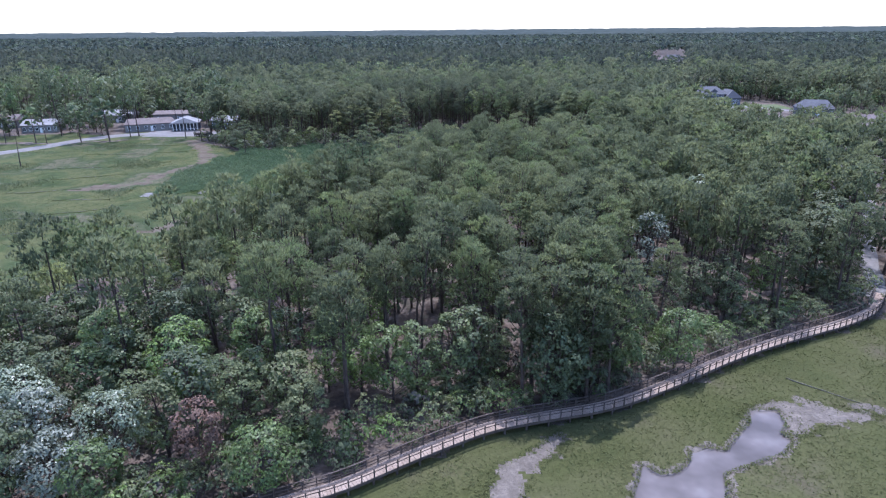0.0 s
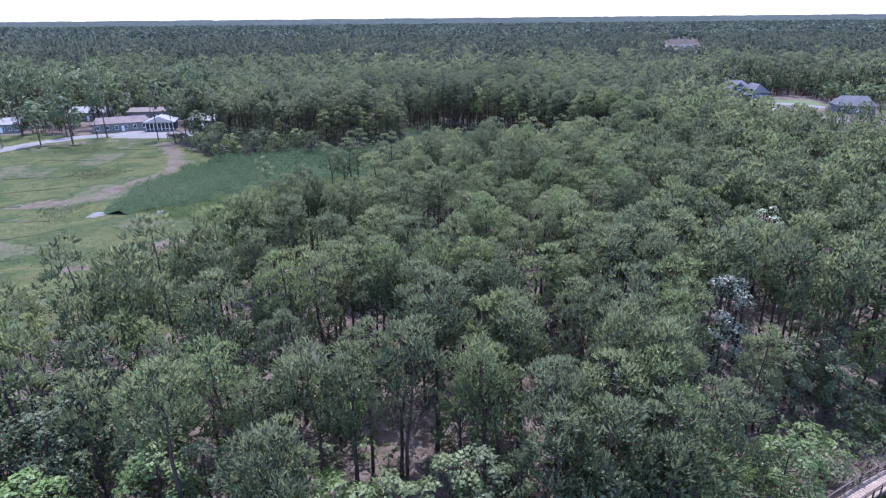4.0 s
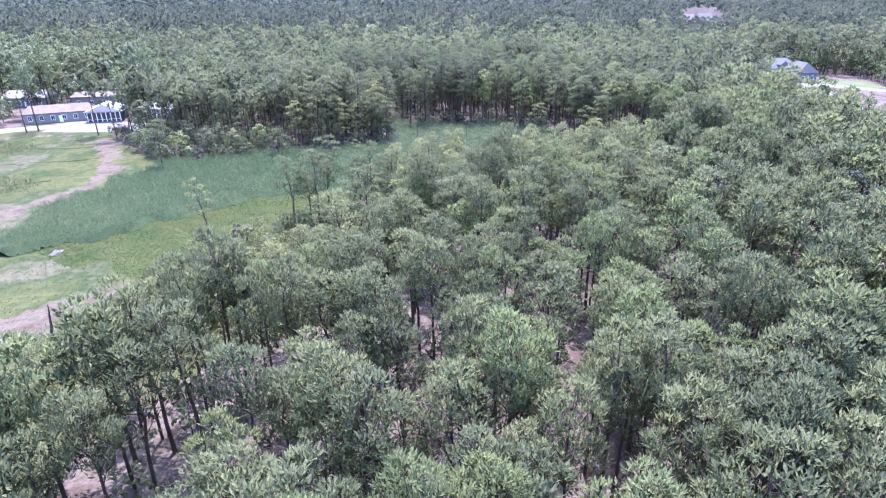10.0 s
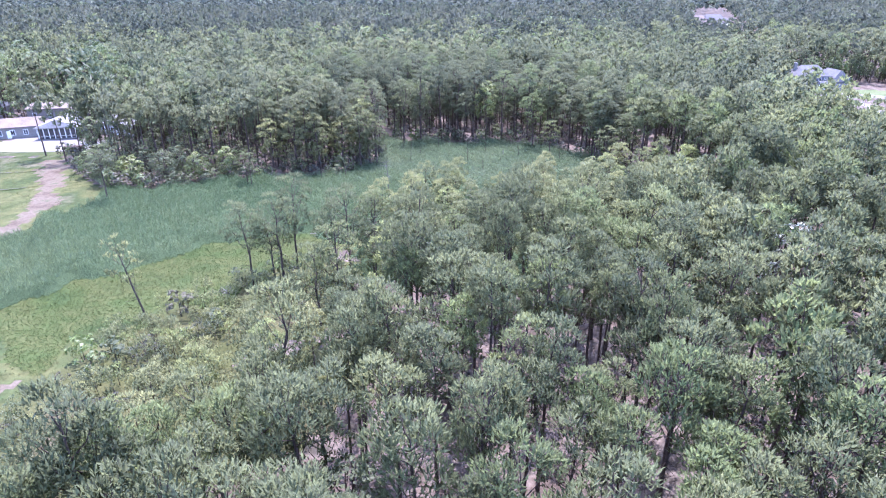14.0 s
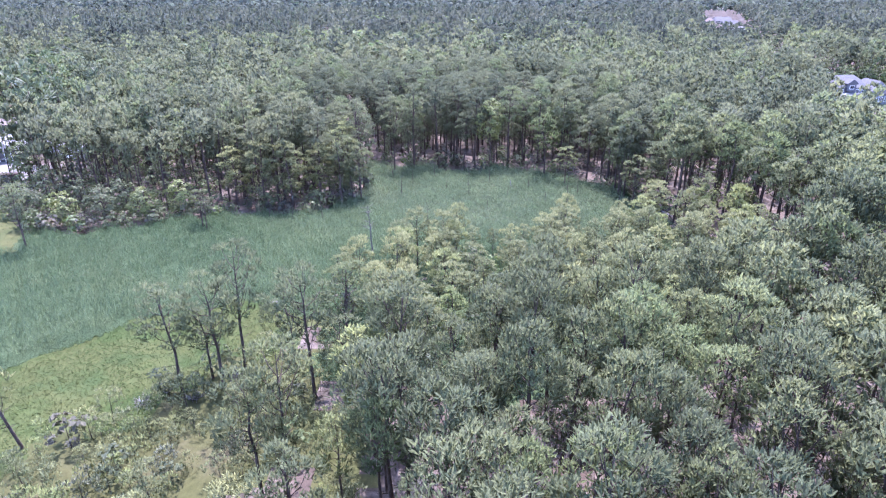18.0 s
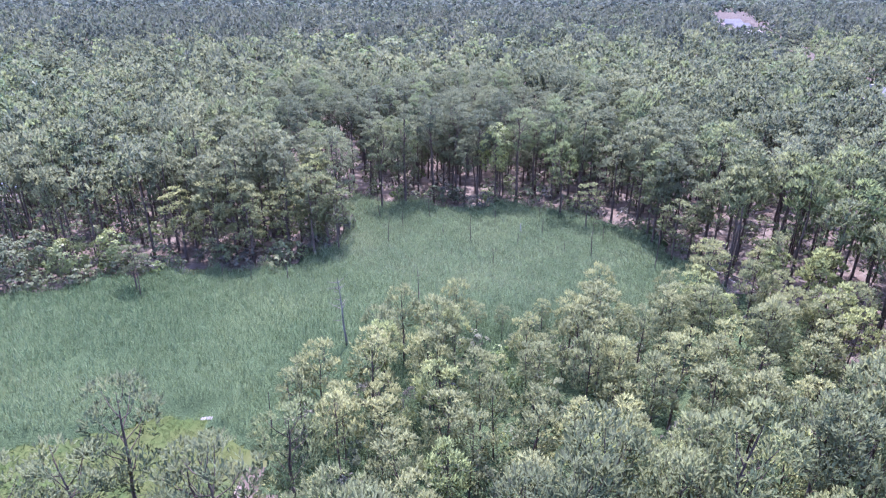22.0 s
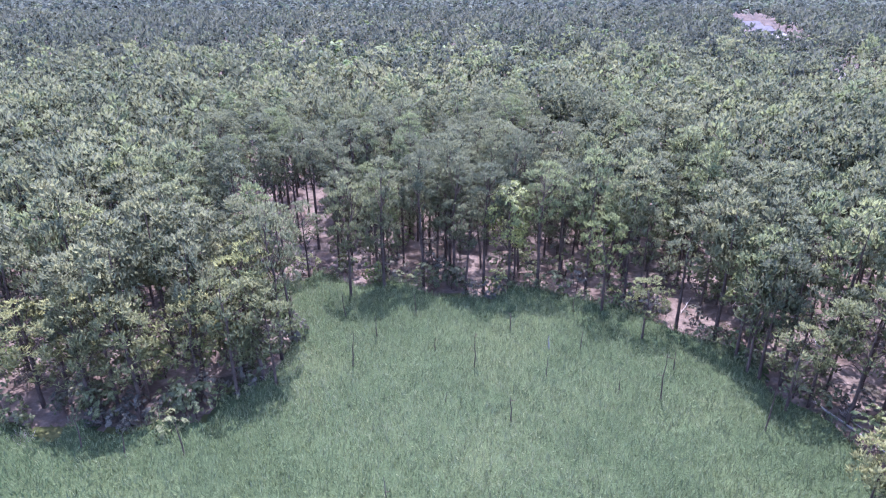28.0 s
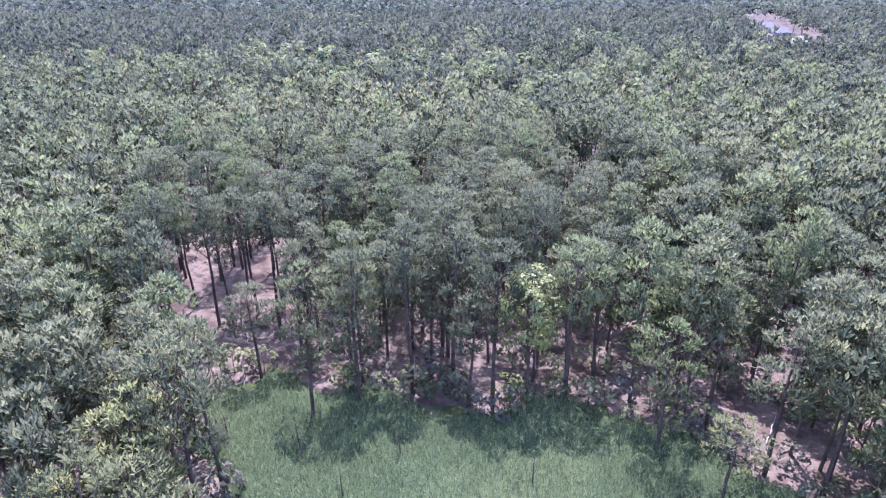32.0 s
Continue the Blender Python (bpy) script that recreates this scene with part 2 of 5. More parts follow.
RAILWOOD = surface_mat("weathered_rail_timber", [(0.05, 0.038, 0.032), (0.072, 0.055, 0.047), (0.1, 0.078, 0.068)], 0.7, 6.0, 0.9, 0.3, 0.02)
FLOOR = surface_mat("pine_straw_floor", [(0.03, 0.027, 0.02), (0.055, 0.04, 0.032), (0.078, 0.057, 0.045), (0.12, 0.094, 0.078), (0.05, 0.04, 0.031), (0.036, 0.036, 0.024)], 0.22, 2.5, 0.95, 0.5, 0.1)
MEADOW = surface_mat("salt_meadow", [(0.026, 0.041, 0.015), (0.042, 0.055, 0.019), (0.075, 0.076, 0.03), (0.036, 0.05, 0.018), (0.09, 0.082, 0.05), (0.05, 0.058, 0.024)], 0.05, 0.8, 0.95, 0.6, 0.15, 0.1)
MEADOW_B = surface_mat("wet_marsh_grass", [(0.04, 0.046, 0.017), (0.054, 0.057, 0.021), (0.066, 0.065, 0.028), (0.078, 0.064, 0.042)], 0.10, 1.8, 0.95, 0.4, 0.1, 0.1, 0.0, (0.82, 1.18))
REEDBASE = surface_mat("reed_thatch", [(0.036, 0.056, 0.026), (0.05, 0.074, 0.034), (0.07, 0.092, 0.042)], 0.06, 6.0, 0.95, 1.0, 0.25, 0.1, 0.0, (0.6, 1.3))
LUSHBASE = surface_mat("lush_meadow", [(0.03, 0.05, 0.016), (0.042, 0.06, 0.018), (0.06, 0.067, 0.023), (0.036, 0.055, 0.018), (0.068, 0.066, 0.03)], 0.09, 1.2, 0.95, 0.4, 0.08, 0.1, 0.0, (0.85, 1.15))
MUD = surface_mat("tidal_mud", [(0.06, 0.046, 0.036), (0.098, 0.078, 0.062), (0.145, 0.118, 0.098)], 0.7, 3.2, 0.75, 0.5, 0.08, 0.4)
WRACK = surface_mat("brown_dead_wrack", [(0.058, 0.043, 0.03), (0.082, 0.062, 0.045), (0.108, 0.086, 0.064), (0.055, 0.062, 0.03)], 0.3, 2.0, 0.95, 0.5, 0.08, 0.1)
SAND = surface_mat("pale_sand_and_shell", [(0.13, 0.118, 0.114), (0.155, 0.142, 0.137), (0.18, 0.166, 0.16)], 0.2, 3.0, 0.95, 0.2, 0.05, 0.2)
LAWN = surface_mat("mown_lawn", [(0.07, 0.095, 0.042), (0.09, 0.11, 0.052), (0.11, 0.12, 0.068)], 0.12, 3.0, 0.95, 0.3, 0.05, 0.1)
ROOF_GREY = surface_mat("grey_asphalt_shingles", [(0.082, 0.08, 0.088), (0.1, 0.097, 0.105), (0.118, 0.114, 0.122)], 0.5, 5.0, 0.9, 0.3, 0.03)
ROOF_TAN = surface_mat("pinkish_tan_shingles", [(0.12, 0.094, 0.088), (0.148, 0.118, 0.11), (0.175, 0.142, 0.133)], 0.5, 5.0, 0.9, 0.3, 0.03)
ROOF_WHITE = surface_mat("pale_metal_roof", [(0.17, 0.158, 0.155), (0.21, 0.196, 0.192), (0.25, 0.236, 0.23)], 0.3, 3.0, 0.5, 0.1, 0.02)
SIDING = surface_mat("grey_blue_siding", [(0.12, 0.118, 0.138), (0.145, 0.142, 0.163), (0.165, 0.162, 0.182)], 0.4, 5.0, 0.7, 0.15, 0.02)
SIDING_PALE = surface_mat("pale_siding", [(0.17, 0.158, 0.152), (0.2, 0.185, 0.178), (0.23, 0.214, 0.205)], 0.4, 5.0, 0.7, 0.15, 0.02)
WHITE = surface_mat("white_painted_trim", [(0.72, 0.72, 0.72), (0.8, 0.8, 0.8), (0.83, 0.83, 0.82)], 0.6, 6.0, 0.5, 0.1, 0.01)
DARKGLASS, _nt, _p, _g = base_mat("window_glass")
_p.inputs["Base Color"].default_value = (0.03, 0.035, 0.045, 1)
_p.inputs["Roughness"].default_value, _p.inputs["Specular IOR Level"].default_value = 0.08, 0.7
WATER, _nt, _p, _g = base_mat("still_creek_water")
_silt = ramp_node(_nt, [(0.35, (0.075, 0.06, 0.052)), (0.55, (0.12, 0.098, 0.09)), (0.7, (0.17, 0.145, 0.135))])
_nt.links.new(noise_node(_nt, 0.22, 3.0, 0.5, _g.outputs["Position"]).outputs[0], _silt.inputs[0])
_nt.links.new(_silt.outputs[0], _p.inputs["Base Color"])
_p.inputs["Roughness"].default_value, _p.inputs["IOR"].default_value, _p.inputs["Specular IOR Level"].default_value = 0.05, 1.33, 0.5
add_bump(_nt, _p, noise_node(_nt, 2.5, 2.0, 0.5, _g.outputs["Position"]).outputs[0], 0.05, 0.02)


# ---- mesh helpers ----
def raw_mesh(name, verts, faces, mats, index=None, dome=None, tint=None):
    """A mesh from arrays. faces: one array of equal-sided faces, or a list of such arrays."""
    verts = np.asarray(verts, np.float32)
    sets = [np.asarray(f, np.int32) for f in (faces if isinstance(faces, list) else [faces])]
    me = bpy.data.meshes.new(name)
    flat = np.concatenate([f.ravel() for f in sets])
    count = np.concatenate([np.full(len(f), f.shape[1], np.int32) for f in sets])
    me.vertices.add(len(verts))
    me.vertices.foreach_set("co", verts.ravel())
    me.loops.add(len(flat))
    me.loops.foreach_set("vertex_index", flat)
    me.polygons.add(len(count))
    me.polygons.foreach_set("loop_start", (np.cumsum(count) - count).astype(np.int32))
    for m in mats:
        me.materials.append(m)
    if index is not None:
        me.polygons.foreach_set("material_index", np.asarray(index, np.int32))
    if dome is not None:
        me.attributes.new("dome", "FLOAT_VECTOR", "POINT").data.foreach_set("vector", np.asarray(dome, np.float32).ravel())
    if tint is not None:
        me.attributes.new("tint", "FLOAT", "POINT").data.foreach_set("value", np.asarray(tint, np.float32))
    me.update(calc_edges=True)
    return me


def join(pieces):
    """One vertex and one face array from several."""
    vs, fs, k = [], [], 0
    for v, f in pieces:
        vs.append(v)
        fs.append(np.asarray(f) + k)
        k += len(v)
    return np.concatenate(vs), np.concatenate(fs)


def part(name, bm, material, parent, label=""):
    me = bpy.data.meshes.new(name)
    bmesh.ops.recalc_face_normals(bm, faces=bm.faces[:])
    bm.to_mesh(me)
    bm.free()
    me.materials.append(material)
    ob = new(name, me)
    ob.parent = parent
    if label:
        ob["label"] = label
    return ob


def unit(a):
    return a / np.maximum(np.linalg.norm(a, axis=-1, keepdims=True), 1e-6)


def kites(rng, centre, normal, size, slim=0.55, fold=0.25, axis=None):
    """Small folded leaf clumps, one four-cornered face each; axis: the way their tips point."""
    n = len(centre)
    t = unit(np.cross(normal, rng.normal(size=(n, 3)))) if axis is None else axis
    b = unit(np.cross(normal, t))
    s = np.broadcast_to(np.asarray(size, float), (n,))[:, None]
    drop = normal * s * fold
    v = np.stack([centre - t * s - drop, centre - b * s * slim, centre + t * s - drop, centre + b * s * slim], 1)
    return v.reshape(-1, 3), np.arange(4 * n).reshape(n, 4)


def tube(points, radii, sides=6):
    """A tapered tube along points."""
    p, n = np.asarray(points, float), len(points)
    d = unit(np.gradient(p, axis=0))
    ref = np.where(np.abs(d[:, 2:3]) > 0.8, np.array([[1.0, 0, 0]]), np.array([[0, 0, 1.0]]))
    u = unit(np.cross(d, ref))
    w = np.cross(d, u)
    a = np.arange(sides) * 2 * math.pi / sides
    ring = u[:, None] * np.cos(a)[None, :, None] + w[:, None] * np.sin(a)[None, :, None]
    v = (p[:, None] + ring * np.asarray(radii)[:, None, None]).reshape(-1, 3)
    i = np.arange(sides)
    f = [np.stack([k * sides + i, k * sides + (i + 1) % sides, (k + 1) * sides + (i + 1) % sides, (k + 1) * sides + i], 1) for k in range(n - 1)]
    return v, np.concatenate(f)


def tufts(rng, centre, axis, length, width, blades=4, splay=0.6):
    """Brushes of needles: a few slim blades each, fanned out from a common foot."""
    n = len(centre)
    side = unit(np.cross(axis, rng.normal(size=(n, 3))))
    other = np.cross(axis, side)
    lg, wd = length[:, None], width[:, None]
    foot = centre - axis * lg * 0.5
    out = []
    for k in range(blades):
        a = 2 * math.pi * k / blades
        away = side * math.cos(a) + other * math.sin(a)
        way = unit(axis + away * splay * rng.uniform(0.6, 1.3, (n, 1)))
        b = unit(np.cross(way, away) + rng.normal(size=(n, 3)) * 0.35)
        out.append(np.stack([foot, foot + way * lg * 1.1 - b * wd, foot + way * lg * 1.9, foot + way * lg * 1.1 + b * wd], 1))
    return np.stack(out, 1).reshape(-1, 3), np.arange(4 * blades * n).reshape(blades * n, 4)


def tree_shape(seed, h, r, base, lobes, cards, size, trunk_r=0.17, lobe_r=0.46, flat=0.8, limbs=True, sides=6, slim=0.26, lean=0.03, brush=True, fill=0.75, rings=6, low=-0.6, stubs=4, blades=4):
    """Trunk with limbs that carry rounded boughs, which together make a domed crown. Arrays, foot at the origin.
    brush: boughs covered by upright brushes of needles; otherwise by leaf clumps that lie any way.
    base: where the crown begins, as a share of the height; lobe_r: a bough's radius as a share of the crown's; low: how far down the dome boughs stand."""
    rng = np.random.default_rng(seed)
    zs = np.linspace(0, h * 0.93, rings)
    bend = rng.normal(size=(2,)) * lean * h
    kink = rng.normal(size=(rings, 2)) * 0.012 * h * np.linspace(0, 1, rings)[:, None]
    axis = np.stack([bend[0] * (zs / h) ** 1.6 + kink[:, 0], bend[1] * (zs / h) ** 1.6 + kink[:, 1], zs], 1)
    wood = [tube(axis, trunk_r * np.interp(np.linspace(0, 5, rings), range(6), [1.25, 1.0, 0.86, 0.7, 0.45, 0.12]), sides)]

    def at(z):
        return np.array([np.interp(z, zs, axis[:, k]) for k in range(3)])

    leaf, domes = [], []
    gold = rng.uniform(0, 6.28)
    tall = h * (1 - base)
    half = tall * 0.5
    mid = h - half
    for i in range(lobes):
        up = 1 - (1 - low) * (i + 0.35) / lobes
        ang = gold + i * 2.39996 + rng.normal() * 0.3
        ring = math.sqrt(max(0.0, 1 - up * up))
        out = np.array([math.cos(ang) * ring, math.sin(ang) * ring, up])
        lr = lobe_r * r * rng.uniform(0.75, 1.2)
        reach = fill * rng.uniform(0.8, 1.15)
        z = mid + up * max(half - lr * flat * 0.8, 0.2)
        c = at(min(max(z, 0), zs[-1])) * np.array([1, 1, 0]) + np.array([out[0] * r * reach, out[1] * r * reach, z])
        d = unit(rng.normal(size=(cards, 3)) * 0.8 + out * 0.55 + np.array([0, 0, 0.6]))
        pts = c + d * np.array([lr, lr, lr * flat]) * rng.uniform(0.72, 1.06, (cards, 1))
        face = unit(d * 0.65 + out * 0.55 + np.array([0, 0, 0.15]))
        if brush:
            ax = unit(d * 0.5 + np.array([0, 0, 0.85]) + rng.normal(size=(cards, 3)) * 0.22)
            lg = size * rng.uniform(0.7, 1.3, cards)
            leaf.append(tufts(rng, pts, ax, lg, lg * slim * rng.uniform(0.8, 1.2, cards), blades))
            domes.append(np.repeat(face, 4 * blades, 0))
        else:
            nrm = unit(d * 0.7 + out * 0.3 + rng.normal(size=(cards, 3)) * 0.4 + np.array([0, 0, 0.3]))
            leaf.append(kites(rng, pts, nrm, size * rng.uniform(0.6, 1.35, cards), slim))
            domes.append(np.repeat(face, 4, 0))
        if limbs:
            foot = at(min(max(z - rng.uniform(0.09, 0.2) * tall - 0.3 * ring * r, 0.4), zs[-1]))
            wood.append(tube([foot, foot * 0.45 + c * 0.55 + np.array([0, 0, -0.2]), c + np.array([0, 0, lr * 0.4])], [trunk_r * 0.34, trunk_r * 0.26, 0.015], 3))
    for _ in range(stubs if limbs else 0):
        z = rng.uniform(0.55, 1.0) * base * h
        a = rng.uniform(0, 6.28)
        e = np.array([math.cos(a), math.sin(a), 0.15]) * rng.uniform(0.5, 1.5)
        wood.append(tube([at(z), at(z) + e * 0.5, at(z) + e], [0.04, 0.03, 0.012], 3))
    return join(wood), (*join(leaf), np.concatenate(domes))


def inside(poly, x, y):
    """Which of the points lie in the outline."""
    x, y = np.asarray(x, float), np.asarray(y, float)
    hit = np.zeros(x.shape, bool)
    for (x0, y0), (x1, y1) in zip(poly, poly[1:] + poly[:1]):
        if y0 != y1:
            hit ^= ((y0 > y) != (y1 > y)) & (x < (x1 - x0) * (y - y0) / (y1 - y0) + x0)
    return hit


def wob(x, y, k, amp):
    """A gentle wander that frays an outline."""
    return amp * (np.sin(x * k + 1.7 * np.sin(y * k * 0.8)) + 0.6 * np.sin(y * k * 1.9 + x * k * 1.3 + 2.1))


def near_line(pts, x, y):
    """Distance to a polyline."""
    x, y = np.asarray(x, float), np.asarray(y, float)
    best = np.full(x.shape, 1e9)
    for (x0, y0), (x1, y1) in zip(pts, pts[1:]):
        dx, dy = x1 - x0, y1 - y0
        t = np.clip(((x - x0) * dx + (y - y0) * dy) / (dx * dx + dy * dy), 0, 1)
        best = np.minimum(best, np.hypot(x - x0 - t * dx, y - y0 - t * dy))
    return best


# ---- the plan ----
DECK_LINE = [(-46, 22), (-34, 31), (-23, 38), (-13.5, 42.6), (-9.7, 44), (-4.9, 47.2), (0.6, 50.6), (4.8, 52.8), (9, 54), (11.8, 54.7), (16, 55.7),
             (20.1, 57.2), (27.2, 61.1), (33.5, 65.1), (41.1, 69.2), (47.9, 72.2), (55, 75.1), (61.8, 78.8), (67, 85)]
NORTH_EDGE = [(-420, 262), (-170, 226), (-140, 226), (-116, 234), (-97, 236), (-84, 222), (-78, 214), (-68, 206), (-58, 208), (-46, 213), (-37, 218), (-30, 216.5),
              (-23, 217), (-18, 221.6), (-14.6, 226.2), (-14, 231), (-19, 240), (-22, 248), (-15, 250), (-6, 247), (3.5, 244.6), (10, 243.8), (17.5, 245.6), (24, 242.3), (30.5, 236.6),
              (34.5, 231), (38, 224), (41.3, 218.5), (42.6, 213)]
SOUTH_EDGE = [(40.5, 208), (32, 204.5), (20, 201), (9, 200.3), (-1.5, 199.8), (-7.5, 195), (-8.5, 186), (-12, 178), (-19, 171), (-27, 166), (-38, 155),
              (-42, 148), (-41, 137), (-48, 126), (-53, 114), (-59, 102), (-63, 90), (-72, 78), (-92, 58), (-420, 30)]
SAND_SPOTS = [(-39.6, 193.5, 1.3), (-21.5, 185.0, 1.2), (-63.0, 152.5, 1.1), (-76.0, 151.0, 1.4)]
YOUNG = [(-13, 166), (-13, 179), (-10, 187), (-9, 197), (-1.5, 201), (9, 201.5), (20, 202.5), (31, 206), (38, 216), (40, 204), (28, 193), (14, 187), (4, 182), (-2, 172), (-4, 164)]
SCRUB = [(-49, 126), (-41, 137), (-42, 148), (-38, 155), (-27, 166), (-21, 171), (-9, 171), (-5, 164), (-5, 146), (-12, 131), (-26, 122), (-38, 114)]
PALE_ZONE = [(-6, 166), (4, 160), (24, 166), (46, 176), (50, 205), (40, 212), (28, 196), (0, 190)]
BARE_SPOTS = [(-8.5, 163.5, 2.6), (-12.3, 150.0, 2.6), (-17.5, 148.0, 1.6), (-21.5, 145.0, 1.6)]
LUSH_ZONE = [(-44, 146), (-37, 155), (-26, 166), (-18, 173), (-14, 186), (-26, 189), (-40, 187), (-52, 177), (-62, 166), (-74, 156), (-66, 148), (-54, 146)]
MARSH = NORTH_EDGE + SOUTH_EDGE
REEDS = [(-77, 157), (-76, 172), (-70, 196), (-68, 207)] + NORTH_EDGE[8:] + SOUTH_EDGE[:8] + [(-27, 184), (-38, 181), (-48, 171), (-58, 161), (-71, 152)]
SOUTH_MARSH = [(-420, -420), (420, -420), (420, 60), (90, 76), (66, 80)] + DECK_LINE[::-1][1:] + [(-80, 14), (-420, 0)]
CREEK = [(15, 40), (17.9, 45.3), (19.1, 47.8), (20.1, 46.3), (22, 46.5), (23.7, 47.9), (25, 50.2), (28.2, 49.7), (30.5, 52.2), (32.6, 54.1), (33.5, 56.4),
         (36.5, 56.5), (36, 54), (34.8, 52.6), (35.3, 51.2), (33.5, 49.5), (29.6, 47.9), (26.3, 46.6), (25.6, 44.4), (24, 41)]
MUD_BANK = [(31.8, 55.8), (35, 57.6), (38.9, 58.5), (43, 57), (47.5, 55.2), (45, 54), (41, 53.7), (38, 52.4), (35.6, 52)]
MUD_SPIT = [(3.2, 40), (3.6, 44.3), (4.9, 47.6), (8.4, 49.6), (11.6, 53.2), (12.4, 51), (9.3, 47.7), (7.0, 43.9), (6.6, 40)]
WRACK_PATH = [(-98, 156), (-84, 163), (-82, 176), (-77, 184), (-79, 199), (-88, 220), (-96, 230)]
MUD_FLAT = [(-68, 118), (-57, 131), (-53, 137.5), (-45, 142.5), (-45.5, 138), (-48.5, 133), (-53, 124.5)]
VILLAGE = [(-215, 236), (-150, 228), (-112, 236), (-92, 236), (-84, 250), (-86, 275), (-112, 292), (-160, 296), (-215, 280)]
ROAD_LEFT = [(-220, 168), (-170, 196), (-148, 214), (-140, 236), (-126, 247), (-104, 249), (-94, 243)]
DRIVE_RIGHT = [(67, 85), (80, 108), (101, 138), (112, 160), (128, 215), (140, 262), (141, 284), (146, 300), (144, 312), (152, 318)]
STREET_FAR = [(172, 490), (186, 528), (208, 582), (230, 641), (250, 700), (268, 752)]
DRIVE_HOUSE = [(128, 322), (136, 318), (156, 318), (170, 300)]


def in_reeds(x, y):
    return inside(REEDS, x + wob(x, y, 0.33, 1.8), y + wob(y, x, 0.41, 1.6))


def on_marsh(x, y):
    return inside(MARSH, x + wob(x, y, 0.5, 0.7), y + wob(y, x, 0.45, 0.7))


def in_village(x, y):
    return inside(VILLAGE, x + wob(x, y, 0.2, 2.0), y)


# ---- ground: one sheet to the horizon, creek bed carved into it ----
def grid_lines(fine, lo, hi, step, reach):
    g = list(np.arange(lo, hi + 0.01, step))
    for a, b, s in fine:
        g = [v for v in g if not a < v < b] + list(np.arange(a, b + 0.01, s))
    out, s, v = [], step, hi
    while v < reach:
        s *= 1.35
        v = min(v + s, reach)
        out.append(v)
    low, s, v = [], step, lo
    while v > -reach:
        s *= 1.35
        v = max(v - s, -reach)
        low.append(v)
    return np.array(sorted(set(np.round(g + out + low, 3))))


GX = grid_lines([(0, 54, 0.36), (-84, -20, 0.8)], -180, 180, 2.0, 4900)
GY = grid_lines([(40, 62, 0.36), (112, 200, 0.8)], 20, 330, 2.0, 4900)
XX, YY = np.meshgrid(GX, GY)
bed = inside(CREEK, XX + wob(XX, YY, 2.4, 0.3), YY + wob(YY, XX, 2.9, 0.3))
soft_bed = bed.astype(float)
for _ in range(3):
    soft_bed[1:-1, 1:-1] = (soft_bed[1:-1, 1:-1] * 2 + soft_bed[:-2, 1:-1] + soft_bed[2:, 1:-1] + soft_bed[1:-1, :-2] + soft_bed[1:-1, 2:]) / 6
ZZ = -0.42 * soft_bed + np.where((np.abs(XX) < 200) & (YY < 340) & (YY > 10), wob(XX, YY, 0.31, 0.05), 0.0)
nx, ny = len(GX), len(GY)
ii = np.arange(nx * ny).reshape(ny, nx)
gf = np.stack([ii[:-1, :-1], ii[:-1, 1:], ii[1:, 1:], ii[1:, :-1]], -1).reshape(-1, 4)
cx = ((XX[:-1, :-1] + XX[1:, 1:]) / 2).ravel()
cy = ((YY[:-1, :-1] + YY[1:, 1:]) / 2).ravel()
idx = np.zeros(len(gf), int)
wx, wy = cx + wob(cx, cy, 0.9, 0.5), cy + wob(cy, cx, 0.8, 0.5)
idx[inside(SOUTH_MARSH, wx, wy)] = 2
idx[on_marsh(cx, cy)] = 1
idx[inside([(-49, 126), (-38, 155), (-22, 176), (-20, 171), (-12, 168), (-16, 150), (-22, 136), (-38, 118)], wx, wy)] = 2
idx[in_reeds(cx, cy) | inside([(-9, 182), (-8, 197), (10, 202), (24, 204), (38, 218), (41, 206), (28, 197), (10, 195), (-2, 188)], wx, wy)] = 3
idx[inside(LUSH_ZONE, cx + wob(cx, cy, 0.3, 2.2), cy + wob(cy, cx, 0.37, 2.2)) & (idx < 3)] = 8
idx[(inside(YOUNG, wx, wy) | inside(PALE_ZONE, wx, wy)) & (idx == 0)] = 3
idx[(inside(SCRUB, wx, wy) | ((near_line(SOUTH_EDGE, wx, wy) < 21) & (cy > 95) & (cy < 172) & (cx < -6))) & (idx == 0)] = 2
for bx0, by0, br in BARE_SPOTS:
    idx[np.hypot(wx - bx0, (wy - by0) * 0.8) < br] = 0
for sx, sy, sr in SAND_SPOTS:
    idx[np.hypot(wx - sx, wy - sy) < sr * 1.3] = 6
idx[inside(MUD_FLAT, wx + wob(cx, cy, 0.3, 1.2), wy)] = 5
idx[near_line(WRACK_PATH, wx, wy) < 2.2 + wob(cx, cy, 0.4, 1.0)] = 5
idx[inside(MUD_SPIT, wx + wob(cx, cy, 2.7, 0.3), wy + wob(cy, cx, 3.1, 0.3)) | inside(MUD_BANK, wx + wob(cx, cy, 2.3, 0.45), wy + wob(cy, cx, 2.9, 0.45)) | inside(CREEK, cx, cy) | (soft_bed[:-1, :-1].ravel() > 0.04)] = 4
idx[(idx == 2) & (near_line([(46.5, 57), (60, 50), (80, 45)], wx, wy) < 1.0)] = 4
idx[in_village(cx, cy) & (cy < 248 + wob(cx, cy, 0.2, 3.0))] = 1
idx[inside([(-120, 240), (-92, 240), (-90, 252), (-104, 254), (-122, 256)], wx, wy)] = 6
idx[inside([(126, 312), (176, 308), (176, 326), (128, 332)], cx, cy) & (idx == 0)] = 7
ground = new("ground", raw_mesh("ground", np.stack([XX.ravel(), YY.ravel(), ZZ.ravel()], 1), gf, [FLOOR, MEADOW, MEADOW_B, REEDBASE, MUD, WRACK, SAND, LAWN, LUSHBASE], idx))
